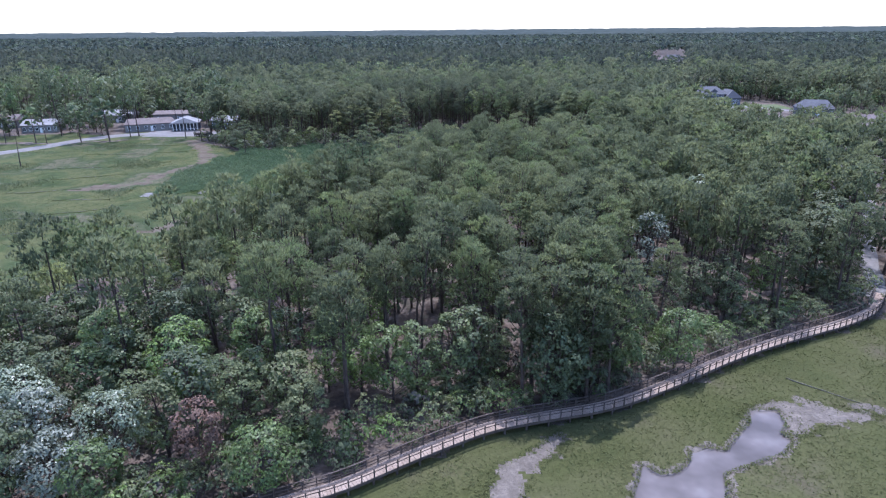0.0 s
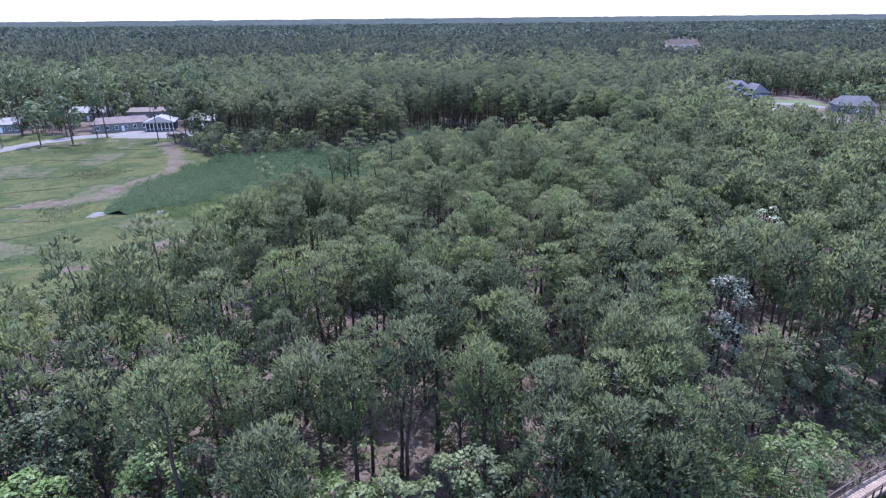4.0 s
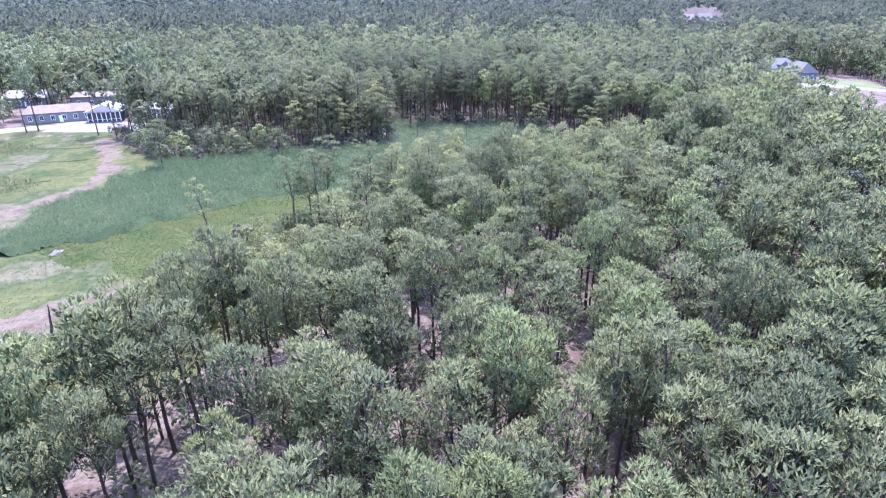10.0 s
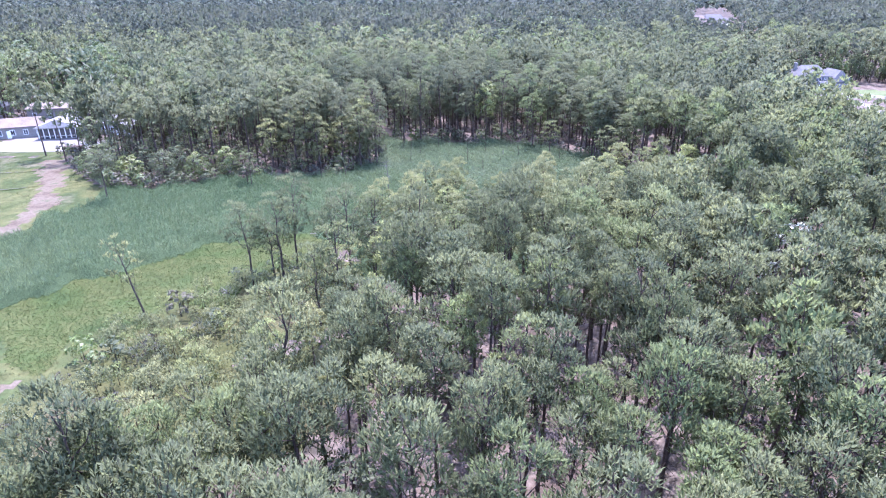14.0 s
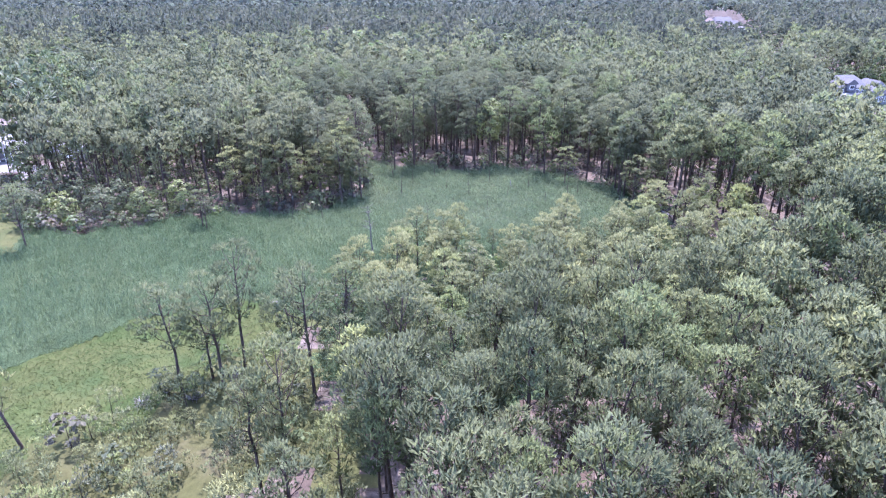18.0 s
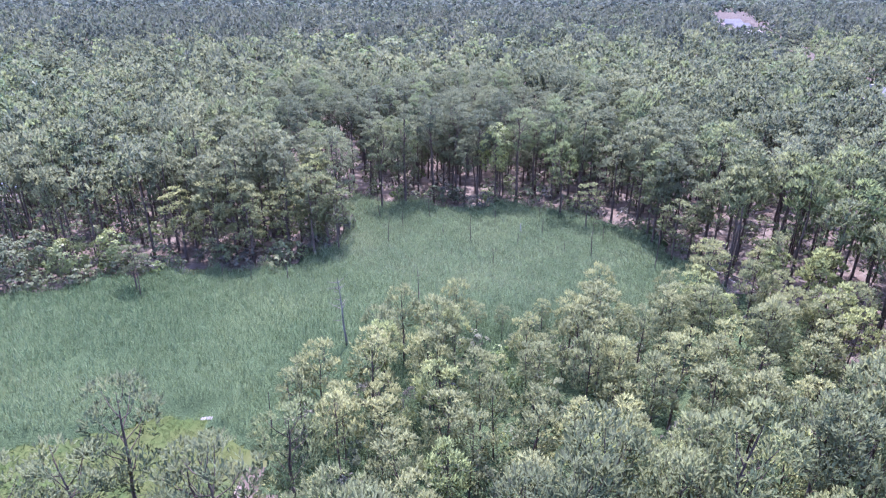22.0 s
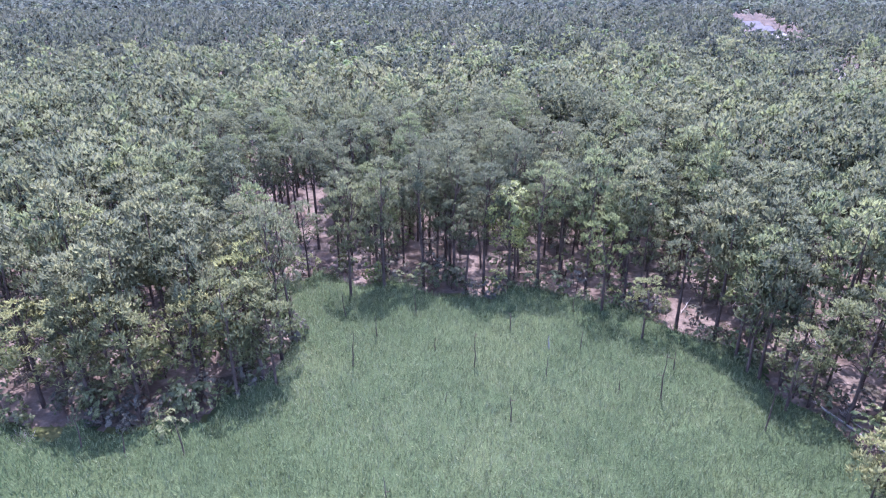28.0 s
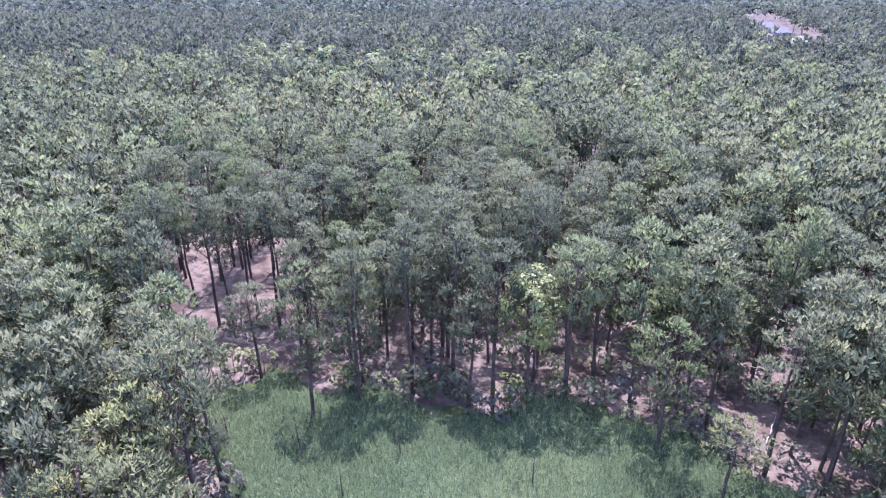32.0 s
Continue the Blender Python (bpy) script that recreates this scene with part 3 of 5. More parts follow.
tagged(ground, "flat ground of pine straw, marsh meadow, mud and sand", "ground", kind="structure")
wv = np.array([(-2, 34, -0.16), (60, 34, -0.16), (60, 60, -0.16), (-2, 60, -0.16)])
tagged(new("water", raw_mesh("water", wv, np.array([[0, 1, 2, 3]]), [WATER])), "still brown tidal creek water reflecting the sky", "water", kind="structure")



def road_strip(label, line, half):
    """A sandy track along a line, its edges gently uneven."""
    p = np.array(line, float)
    for _ in range(3):
        q, r = p[:-1] * 0.75 + p[1:] * 0.25, p[:-1] * 0.25 + p[1:] * 0.75
        p = np.concatenate([p[:1], np.stack([q, r], 1).reshape(-1, 2), p[-1:]])
    d = unit(np.gradient(p, axis=0))
    side = np.stack([-d[:, 1], d[:, 0]], 1)
    v = []
    for k, z in ((-1.25, -0.05), (-1.0, 0.1), (0.0, 0.13), (1.0, 0.1), (1.25, -0.05)):
        w = half * k + wob(p[:, 0] + 9 * k, p[:, 1], 0.4, 0.22)
        v.append(np.stack([p[:, 0] + side[:, 0] * w, p[:, 1] + side[:, 1] * w, np.full(len(p), z)], 1))
    v = np.stack(v, 1).reshape(-1, 3)
    i = np.arange(len(p) - 1)[:, None] * 5 + np.arange(4)[None]
    f = np.stack([i, i + 1, i + 6, i + 5], -1).reshape(-1, 4)
    tagged(new("road", raw_mesh("road", v, f, [SAND])), label, "road", kind="structure")


road_strip("pale sandy road along the marsh to the village", ROAD_LEFT, 3.0)
road_strip("pale sandy track from the boardwalk to the houses", DRIVE_RIGHT, 1.2)
road_strip("pale street through the far woodland houses", STREET_FAR, 3.5)
road_strip("pale drive curving past the large house", DRIVE_HOUSE, 2.6)

# ---- the woods ----
rng = np.random.default_rng(7)


def scatter(x0, x1, y0, y1, step, jitter=0.42):
    gx, gy = np.meshgrid(np.arange(x0, x1, step), np.arange(y0, y1, step * 0.9))
    gx = gx + (np.arange(gx.shape[0]) % 2)[:, None] * step * 0.5
    x = (gx + rng.uniform(-jitter, jitter, gx.shape) * step).ravel()
    y = (gy + rng.uniform(-jitter, jitter, gx.shape) * step).ravel()
    return x, y


def wooded(x, y, gap=1.5):
    ok = ~on_marsh(x, y) & ~inside(SOUTH_MARSH, x, y)
    ok &= (near_line(DECK_LINE, x, y) > 2.2) & (near_line(DRIVE_RIGHT, x, y) > np.where(y < 150, 1.4, 2.5 + gap)) & ~in_village(x, y)
    ok &= ~inside([(120, 270), (150, 262), (178, 296), (180, 343), (136, 346), (128, 318)], x, y)
    ok &= near_line(STREET_FAR, x, y) > 17
    ok &= ~inside([(138, 372), (158, 380), (170, 432), (150, 440), (136, 408)], x, y)
    ok &= ~inside([(150, 222), (192, 220), (194, 252), (152, 252)], x, y) & ~inside([(158, 274), (188, 270), (190, 298), (160, 298)], x, y)
    return ok


LOW_SHORE = [(-12, 193), (-2, 197), (10, 197.3), (22, 198), (31, 201), (36, 207), (38.5, 218), (30, 207), (18, 204), (0, 203)]
LOW_WEST = [(-95, 50), (-54, 70), (-38, 96), (-60, 110)]
SHORE_BAND = [(-92, 224), (-78, 213), (-68, 204), (-46, 211), (-37, 216), (-36, 223), (-46, 220), (-60, 217), (-75, 220), (-84, 232)]
LOW_EAST = [(96, 170), (128, 190), (150, 262), (205, 255), (205, 320), (176, 312), (128, 322), (96, 300)]


def stature(x, y):
    """How tall the wood stands: lower towards the houses and on the shore."""
    f = np.ones(len(x))
    f[inside(LOW_EAST, x, y)] = 0.38
    f[inside(LOW_WEST, x, y)] = 0.6
    f[inside([(105, 165), (150, 165), (195, 225), (150, 262)], x, y)] = 0.5
    f[inside([(88, 205), (116, 205), (150, 318), (126, 322)], x, y)] = 0.3
    shore = np.clip(0.22 + np.maximum(near_line(SOUTH_EDGE, x, y) - 5, 0) * 0.033, 0.22, 1)
    f = np.where((y > 95) & (y < 172) & (x < -4), np.minimum(f, shore), f)
    f[inside(LOW_SHORE, x, y)] = 0.5
    return f


def plant(shapes, which, x, y, turn, scale, tall, tint):
    """Many trees of a few shapes: lists of vertices, faces, bough directions and tints for wood and for leaves."""
    wood, leaf = [], []
    c, s = np.cos(turn), np.sin(turn)
    for k, (w, l) in enumerate(shapes):
        sel = np.flatnonzero(which == k)
        if not len(sel):
            continue
        for kind, out in ((w, wood), (l, leaf)):
            if kind is None:
                continue
            v, f = kind[0], kind[1]
            d = kind[2] if len(kind) > 2 else np.zeros((len(v), 3))
            spun = []
            for a in (v, d):
                spun.append((a[None, :, 0] * c[sel, None] - a[None, :, 1] * s[sel, None], a[None, :, 0] * s[sel, None] + a[None, :, 1] * c[sel, None]))
            vv = np.stack([spun[0][0] * scale[sel, None] + x[sel, None], spun[0][1] * scale[sel, None] + y[sel, None], v[None, :, 2] * tall[sel, None]], -1).reshape(-1, 3)
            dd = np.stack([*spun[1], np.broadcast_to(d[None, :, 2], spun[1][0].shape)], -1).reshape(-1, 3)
            ff = (f[None] + (np.arange(len(sel)) * len(v))[:, None, None]).reshape(-1, f.shape[1])
            out.append((vv, ff, dd, np.repeat(tint[sel], len(v))))
    return wood, leaf


def wood_mass(name, label, shapes, x, y, leaf_material, hscale=(0.78, 1.14), graded=True):
    n = len(x)
    sc = rng.uniform(*hscale, n) * (stature(x, y) if graded else 1)
    wood, leaf = plant(shapes, rng.integers(0, len(shapes), n), x, y, rng.uniform(0, 6.28, n), sc * rng.uniform(0.9, 1.15, n), sc, rng.uniform(size=n))
    fs, shift = [], 0
    for v, f, _, _ in wood + leaf:
        fs.append(f + shift)
        shift += len(v)
    nw = sum(len(q[1]) for q in wood)
    index = np.zeros(sum(len(f) for f in fs), int)
    index[nw:] = 1
    vs, ds, ts = (np.concatenate([q[k] for q in wood + leaf]) for k in (0, 2, 3))
    ob = new(name, raw_mesh(name, vs, fs, [BARK, leaf_material], index, ds, ts))
    return tagged(ob, label, "trees", kind="stuff")


def tree_thing(name, label, wood, leaf, leaf_material, bark=BARK, category="tree"):
    root = new(name)
    t = new("trunk", raw_mesh("trunk", *wood, [bark]))
    t.parent = root
    if leaf is not None:
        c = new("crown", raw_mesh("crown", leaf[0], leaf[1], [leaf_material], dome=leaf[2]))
        c.parent = root
    return tagged(root, label, category)


def spot(x, y, turn=0.0, scale=1.0, tall=None):
    return Matrix.Translation((x, y, 0)) @ Matrix.Rotation(turn, 4, "Z") @ Matrix.Diagonal((scale, scale, tall or scale, 1))


THIN = [(-46, 296), (-22, 296), (-13, 252), (-28, 250)]
OPEN_SPOTS = [(-19.4, 90.0, 4.2), (-16.5, 100.5, 3.8), (-24.0, 83.0, 3.8), (10.8, 131.0, 4.0), (-0.2, 118.5, 3.4), (24.5, 119.5, 3.6), (42.0, 115.5, 4.0), (-16.6, 105.0, 3.2), (-6.0, 77.5, 3.6), (84.0, 298.0, 4.5), (-12.3, 147.5, 4.5), (-8.5, 161.5, 3.6), (-18.5, 146.5, 3.0)]


def opened(x, y):
    hit = np.zeros(len(x), bool)
    for sx, sy, sr in OPEN_SPOTS:
        hit |= np.hypot(x - sx, (y - sy) * 0.8) < sr * 0.8
    return hit


BRIGHT_TREES = [(-16.5, 44.3, 7.5), (-13.6, 60.5, 10.5), (-5.9, 58.4, 10.0), (-9.8, 60.6, 8.5), (-31.0, 42.5, 7.0), (-21.5, 72.4, 10.5), (-10.4, 75.3, 9.0), (21.0, 63.8, 7.0), (28.0, 64.6, 8.5)]
SILVER_TREES = [(29.4, 81.0, 15.5), (45.0, 105.5, 15.0), (-37.5, 46.8, 9.5), (-31.0, 47.0, 9.0), (-41.5, 50.5, 9.5), (-34.5, 43.0, 7.5), (41.2, 151.0, 14.5), (61.7, 147.0, 14.5), (113.0, 282.0, 11.0)]


def claimed(x, y):
    hit = (np.hypot(x + 22.4, y - 45.4) < 3.0) | ((np.abs(x - 11.7) < 3.4) & (np.abs(y - 244.5) < 5.0))
    for sx, sy, _ in BRIGHT_TREES + SILVER_TREES:
        hit |= (np.abs(x - sx * y / sy) < 2.6) & (np.abs(y - sy + 1.5) < 4.0)
    return hit


WEST_MIX = [(-110, 60), (-12, 50), (-14, 96), (-40, 108), (-70, 100)]
BROAD_ZONE = [(-75, 30), (-16, 30), (-12, 50), (-16, 64), (-45, 74), (-85, 78)]
ax_, ay_ = scatter(-112, 125, 36, 216, 4.5)
bx_, by_ = scatter(-112, 125, 216, 330, 4.6)
px, py = np.concatenate([ax_, bx_]), np.concatenate([ay_, by_])
keep = wooded(px, py) & (np.abs(px) < 0.8 * py + 25) & ~inside(SHORE_BAND, px, py)
px, py = px[keep], py[keep]
dice = rng.uniform(size=len(px))
thin_wood = inside(YOUNG, px, py)
young = thin_wood | inside(PALE_ZONE, px, py)
scrub = inside(SCRUB, px, py)
fringe = (near_line(DECK_LINE, px, py) < 13) & (px > -20)
by_deck = (near_line(DECK_LINE, px, py) < 8.0) & ~((px > 7) & (px < 19))
keep = ~(scrub & (dice > 0.36)) & ~(thin_wood & (px < -4.5) & (py > 182)) & ~(inside(THIN, px, py) & (dice > 0.55)) & ~(thin_wood & (dice > 0.75)) & ~by_deck & ~opened(px, py) & ~claimed(px, py)
px, py, dice, young, scrub, fringe = (q[keep] for q in (px, py, dice, young, scrub, fringe))
broad = ((inside(BROAD_ZONE, px, py) & ((dice < 0.7) | (py < 58))) | (inside(WEST_MIX, px, py) & (dice < 0.3)) | (fringe & (dice < 0.6)) | (dice < np.where(py > 216, 0.012, 0.04))) & ~young & ~scrub
pine = ~young & ~broad & ~scrub
bushy = pine & (stature(px, py) < 0.85) & (py < 216)
pine &= ~bushy
bare = pine & inside(THIN, px, py)
pine &= ~bare
hero = (np.abs(px - 2) < np.where(py < 216, 56, 44)) & (py < 300)
order = np.argsort(np.abs(px - 2))
near_south = [i for i in order if pine[i] and py[i] < 216][:185]
near_north = [i for i in order if pine[i] and 216 < py[i] < 296][:105]

pine_shapes = [tree_shape(100 + k, 17.0, 2.5 + 0.15 * (k % 3), 0.6 - 0.08 * (k % 3), 13, 46, 0.28, 0.16, fill=0.62, low=-0.75, blades=3, slim=0.24) for k in range(10)]
north_shapes = [tree_shape(120 + k, 18.0, 2.4 + 0.25 * (k % 3), (0.5, 0.34, 0.44, 0.24, 0.52)[k % 5], 18, 34, 0.3, 0.19, 0.44, 0.62, fill=0.72, low=-0.85, blades=3, slim=0.25) for k in range(10)]
pine_hero = [tree_shape(150 + k, 17.0, 2.55 + 0.15 * (k % 3), 0.6 - 0.08 * (k % 3), 11, 26, 0.38, 0.17, limbs=False, sides=4, rings=4, fill=0.62, low=-0.7, blades=3, slim=0.28) for k in range(8)]
north_hero = [tree_shape(170 + k, 18.0, 2.6, (0.5, 0.34, 0.44, 0.26)[k % 4], 15, 28, 0.37, 0.19, 0.46, 0.65, limbs=False, sides=4, rings=4, fill=0.7, low=-0.8, blades=3, slim=0.3) for k in range(8)]
pine_mid = [tree_shape(200 + k, 17.2, 2.6, 0.52, 9, 14, 0.46, 0.19, limbs=False, sides=3, rings=3, fill=0.6, blades=3, slim=0.34) for k in range(6)]
young_shapes = [tree_shape(300 + k, 11.0, 2.0, 0.42, 14, 26, 0.25, 0.1, 0.42, 0.8, fill=0.68, low=-0.8, blades=3, slim=0.28) for k in range(6)]
bushy_mid = [tree_shape(310 + k, 11.0, 2.1, 0.4, 9, 10, 0.46, 0.12, 0.46, 0.8, limbs=False, sides=3, rings=3, fill=0.66, low=-0.8, blades=3, slim=0.34) for k in range(5)]
brush_shapes = [tree_shape(330 + k, 3.6, 1.7, 0.1, 7, 12, 0.24, 0.05, 0.45, 0.9, limbs=False, sides=3, rings=3, slim=0.28, fill=0.62, low=-0.8, blades=3) for k in range(6)]
broad_shapes = [tree_shape(400 + k, 11.0, 3.1, 0.14, 24, 64, 0.19, 0.16, 0.36, 0.8, slim=0.7, brush=False, low=-0.9) for k in range(6)]
broad_mid = [tree_shape(450 + k, 11.5, 3.4, 0.2, 20, 44, 0.24, 0.17, 0.42, 0.85, limbs=False, sides=3, rings=3, slim=0.7, brush=False, low=-0.8) for k in range(5)]
broad_fill = [tree_shape(470 + k, 7.5, 2.3, 0.08, 13, 30, 0.22, 0.1, 0.42, 0.85, limbs=False, sides=3, rings=3, slim=0.65, brush=False, low=-0.85) for k in range(5)]
broad_back = [tree_shape(480 + k, 8.0, 2.4, 0.08, 10, 9, 0.46, 0.1, 0.45, 0.85, limbs=False, sides=3, rings=2, slim=0.7, brush=False, low=-0.85) for k in range(5)]
pine_out = [tree_shape(220 + k, 17.4, 2.7, 0.46, 9, 9, 0.6, 0.19, 0.46, limbs=False, sides=3, rings=2, slim=0.38, fill=0.64, low=-0.75, blades=3) for k in range(6)]
far_near = [tree_shape(530 + k, 17.5, 2.9, 0.42, 9, 6, 0.72, 0.2, 0.44, limbs=False, sides=3, rings=2, slim=0.42, fill=0.64, low=-0.75, blades=3) for k in range(8)]
far_shapes = [tree_shape(500 + k, 17.5, 3.2, 0.5, 6, 3, 1.1, 0.25, 0.48, limbs=False, sides=3, rings=2, slim=0.6, fill=0.6, low=-0.4, blades=2) for k in range(8)]
far_broad = [tree_shape(550 + k, 16.0, 4.0, 0.35, 9, 7, 1.0, 0.25, 0.45, 0.8, limbs=False, sides=3, rings=2, slim=0.75, brush=False) for k in range(5)]
dist_shapes = [tree_shape(600 + k, 17.0, 4.6, 0.6, 4, 2, 2.7, 0.25, 0.5, limbs=False, sides=3, rings=2, slim=0.7, brush=False, low=0.0) for k in range(6)]
far_shapes, dist_shapes = [(None, l) for _, l in far_shapes], [(None, l) for _, l in dist_shapes]
bush_fine = [tree_shape(720 + k, 3.2, 1.5, 0.06, 9, 24, 0.16, 0.05, 0.45, 0.85, limbs=False, sides=3, rings=3, slim=0.55, brush=False, low=-0.8) for k in range(5)]
bush_shapes = [tree_shape(700 + k, 3.4, 1.5, 0.08, 8, 11, 0.27, 0.05, 0.45, 0.8, limbs=False, sides=3, rings=3, slim=0.6, brush=False, low=-0.8) for k in range(4)]


def grove(indices, shapes, name, label, group, material, low, high, category="tree"):
    """Single trees of one kind, each an object of its own."""
    firsts = []
    for k, i in enumerate(indices):
        j = k % len(shapes)
        sc = rng.uniform(low, high) * stature(px[i:i + 1], py[i:i + 1])[0]
        m = spot(px[i], py[i], rng.uniform(0, 6.28), sc ** 0.8 * rng.uniform(0.9, 1.15), sc)
        if len(firsts) <= j:
            firsts.append(tree_thing(name, label, *shapes[j], material, category=category))
            firsts[j]["group"] = group
            firsts[j].matrix_basis = m
        else:
            copy_thing(firsts[j], m @ Matrix.Diagonal((*(1 / v for v in firsts[j].scale), 1)))


grove(near_south, pine_shapes, "pine_tree", "tall slim pine with a domed tufted green crown", "pines of the near wood", PINE, 0.82, 1.12)
grove(near_north, north_shapes, "pine_tree", "tall pine with a long bare trunk beside the reed marsh", "pines beyond the reed marsh", PINE_FAINT_HAZE, 0.68, 1.14)
grove(np.flatnonzero(bare), pine_shapes, "pine_tree", "tall bare-trunked pine standing on open pine straw", "pines of the open stand", PINE_FAINT_HAZE, 0.98, 1.16)
wood_mass("pine_wood", "lower bushy pines where the wood meets the marsh", young_shapes, px[bushy & hero], py[bushy & hero], PINE_PALE, (1.2, 1.6))
wood_mass("pine_wood", "outer lower bushy pines near the marsh", bushy_mid, px[bushy & ~hero], py[bushy & ~hero], PINE, (1.2, 1.6))
rest = pine & hero
rest[near_south + near_north] = False
south = py < 216
strip_ = south & (np.abs(px - 2) < 27)
wood_mass("pine_wood", "dense stand of tall slim green pines", pine_shapes, px[rest & strip_], py[rest & strip_], PINE)
wood_mass("pine_wood", "dense stand of tall green pines", pine_hero, px[rest & south & ~strip_], py[rest & south & ~strip_], PINE)
wood_mass("pine_wood", "dense stand of tall green pines beyond the reeds", north_hero, px[rest & ~south], py[rest & ~south], PINE_FAINT_HAZE, (0.66, 1.16))
rest = pine & ~hero
wood_mass("pine_wood", "outer stand of tall green pines", pine_mid, px[rest & south], py[rest & south], PINE)
back_ = ~south & ((np.abs(px) > 72) | (py > 262))
wood_mass("pine_wood", "outer stand of tall pines beyond the reeds", pine_mid, px[rest & ~south & ~back_], py[rest & ~south & ~back_], PINE_FAINT_HAZE)
wood_mass("pine_wood", "deeper stand of tall pines beyond the reeds", pine_out, px[rest & back_], py[rest & back_], PINE_FAINT_HAZE)
mx_, my_ = scatter(-110, 125, 214, 300, 6.2)
keep = wooded(mx_, my_) & (rng.uniform(size=len(mx_)) < np.where(mx_ < -16, 0.75, np.where(my_ > 258, 0.6, 0.25))) & (near_line(NORTH_EDGE, mx_, my_) > 2.5) & ~inside(THIN, mx_, my_)
wood_mass("midstorey_wood", "lower leafy trees filling in under the pines", broad_fill, mx_[keep], my_[keep], SHRUB, (0.7, 1.25))
mx_, my_ = np.concatenate([scatter(112, 235, 300, 372, 5.5), scatter(-230, -82, 286, 325, 6.0)], 1)
keep = wooded(mx_, my_) & (near_line(DRIVE_HOUSE, mx_, my_) > 5)
wood_mass("midstorey_wood", "lower leafy trees filling in behind the houses", broad_back, mx_[keep], my_[keep], MIXED, (0.7, 1.3), False)


grove(np.flatnonzero(young), young_shapes, "young_pine", "sparse pale green young pine beside the reeds", "young pines at the reed edge", PINE_PALE, 0.78, 1.05)
grove(np.flatnonzero(scrub), young_shapes, "scrub_pine", "thin low pine of the open marsh edge scrub", "scrub pines at the marsh edge", PINE_PALE, 0.8, 1.4)
picks = np.flatnonzero(broad & hero)
for k, (material, tone) in enumerate(((BROAD, "glossy dark green"), (SHRUB, "dull green"), (BRIGHT, "bright green"))):
    share = [i for i in picks if (0 if dice[i] * 1000 % 10 < 5 else 1 if dice[i] * 1000 % 10 < 8.5 else 2) == k]
    grove(share, broad_shapes, "broadleaf_tree", tone + " broadleaf tree with rounded crown at the wood edge", "broadleaf trees of the near wood", material, 0.62, 1.05)
rest = broad & ~hero
wood_mass("broadleaf_wood", "scattered broadleaf trees among the pines", broad_mid, px[rest], py[rest], SHRUB, (0.9, 1.25))

fx, fy = scatter(-620, 640, 180, 760, 6.5)
keep = wooded(fx, fy) & (np.abs(fx) < 0.8 * fy + 40) & ((fy < 470) | (rng.uniform(size=len(fx)) < 0.8)) & ((fy > 330) | (fx < -112) | (fx > 125)) & (near_line(DRIVE_HOUSE, fx, fy) > 5)
fx, fy = fx[keep], fy[keep]
mixed = np.sin(fx * 0.021 + 1.3 * np.sin(fy * 0.013)) * np.sin(fy * 0.026 + fx * 0.008) + 0.5 * rng.normal(size=len(fx)) > 0.85
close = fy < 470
# share of trees with haze painted into their needles, rising with distance
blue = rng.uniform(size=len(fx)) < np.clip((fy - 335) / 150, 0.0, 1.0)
wood_mass("pine_wood", "wide pine wood beyond the marsh", far_near, fx[~mixed & close & ~blue], fy[~mixed & close & ~blue], PINE_FAINT_HAZE, (0.72, 1.16))
wood_mass("pine_wood", "wide pine wood beyond the marsh with haze blue in its needle colour", far_near, fx[~mixed & close & blue], fy[~mixed & close & blue], PINE_HAZED, (0.72, 1.16))
wood_mass("pine_wood", "wide pine wood towards the far houses", far_shapes, fx[~mixed & ~close], fy[~mixed & ~close], PINE_HAZED, (0.72, 1.16))
wood_mass("mixed_wood", "broadleaf trees scattered through the wide pine wood", far_broad, fx[mixed], fy[mixed], MIXED, (0.75, 1.1))
fx, fy = scatter(-1500, 1500, 760, 1750, 11.0)
keep = np.abs(fx) < 0.78 * fy + 40
wood_mass("far_woods", "distant woodland canopy", dist_shapes, fx[keep], fy[keep], FARWOOD_HAZED)

# distant canopy: a rough quilt of crowns out to the horizon, haze in its colour
qx, qy = np.meshgrid(np.linspace(-1, 1, 260), np.linspace(0, 1, 150) ** 1.7)
QY = 1700 + 3180 * qy
QX = qx * (0.80 * QY + 60)
QZ = 12.5 + 3 * qy + rng.uniform(-4.5, 4.5, QX.shape) + 1.5 * np.sin(QX * 0.013 + QY * 0.004) + 1.5 * np.sin(QY * 0.009)
QX = QX + rng.uniform(-3, 3, QX.shape)
n1, n0 = QX.shape
ii = np.arange(n0 * n1).reshape(n1, n0)
qf = np.stack([ii[:-1, :-1], ii[:-1, 1:], ii[1:, 1:], ii[1:, :-1]], -1).reshape(-1, 4)
tagged(new("far_woods", raw_mesh("far_woods", np.stack([QX.ravel(), QY.ravel(), QZ.ravel()], 1), qf, [HORIZON_HAZED])), "endless woodland canopy reaching to the horizon", "trees", kind="stuff")


# ---- single trees that stand out ----
def lone(name, label, shape, material, x, y, turn, scale, tall=None, bark=BARK, category="tree"):
    ob = tree_thing(name, label, *shape, material, bark, category)
    ob.matrix_basis = spot(x, y, turn, scale, tall)
    return ob


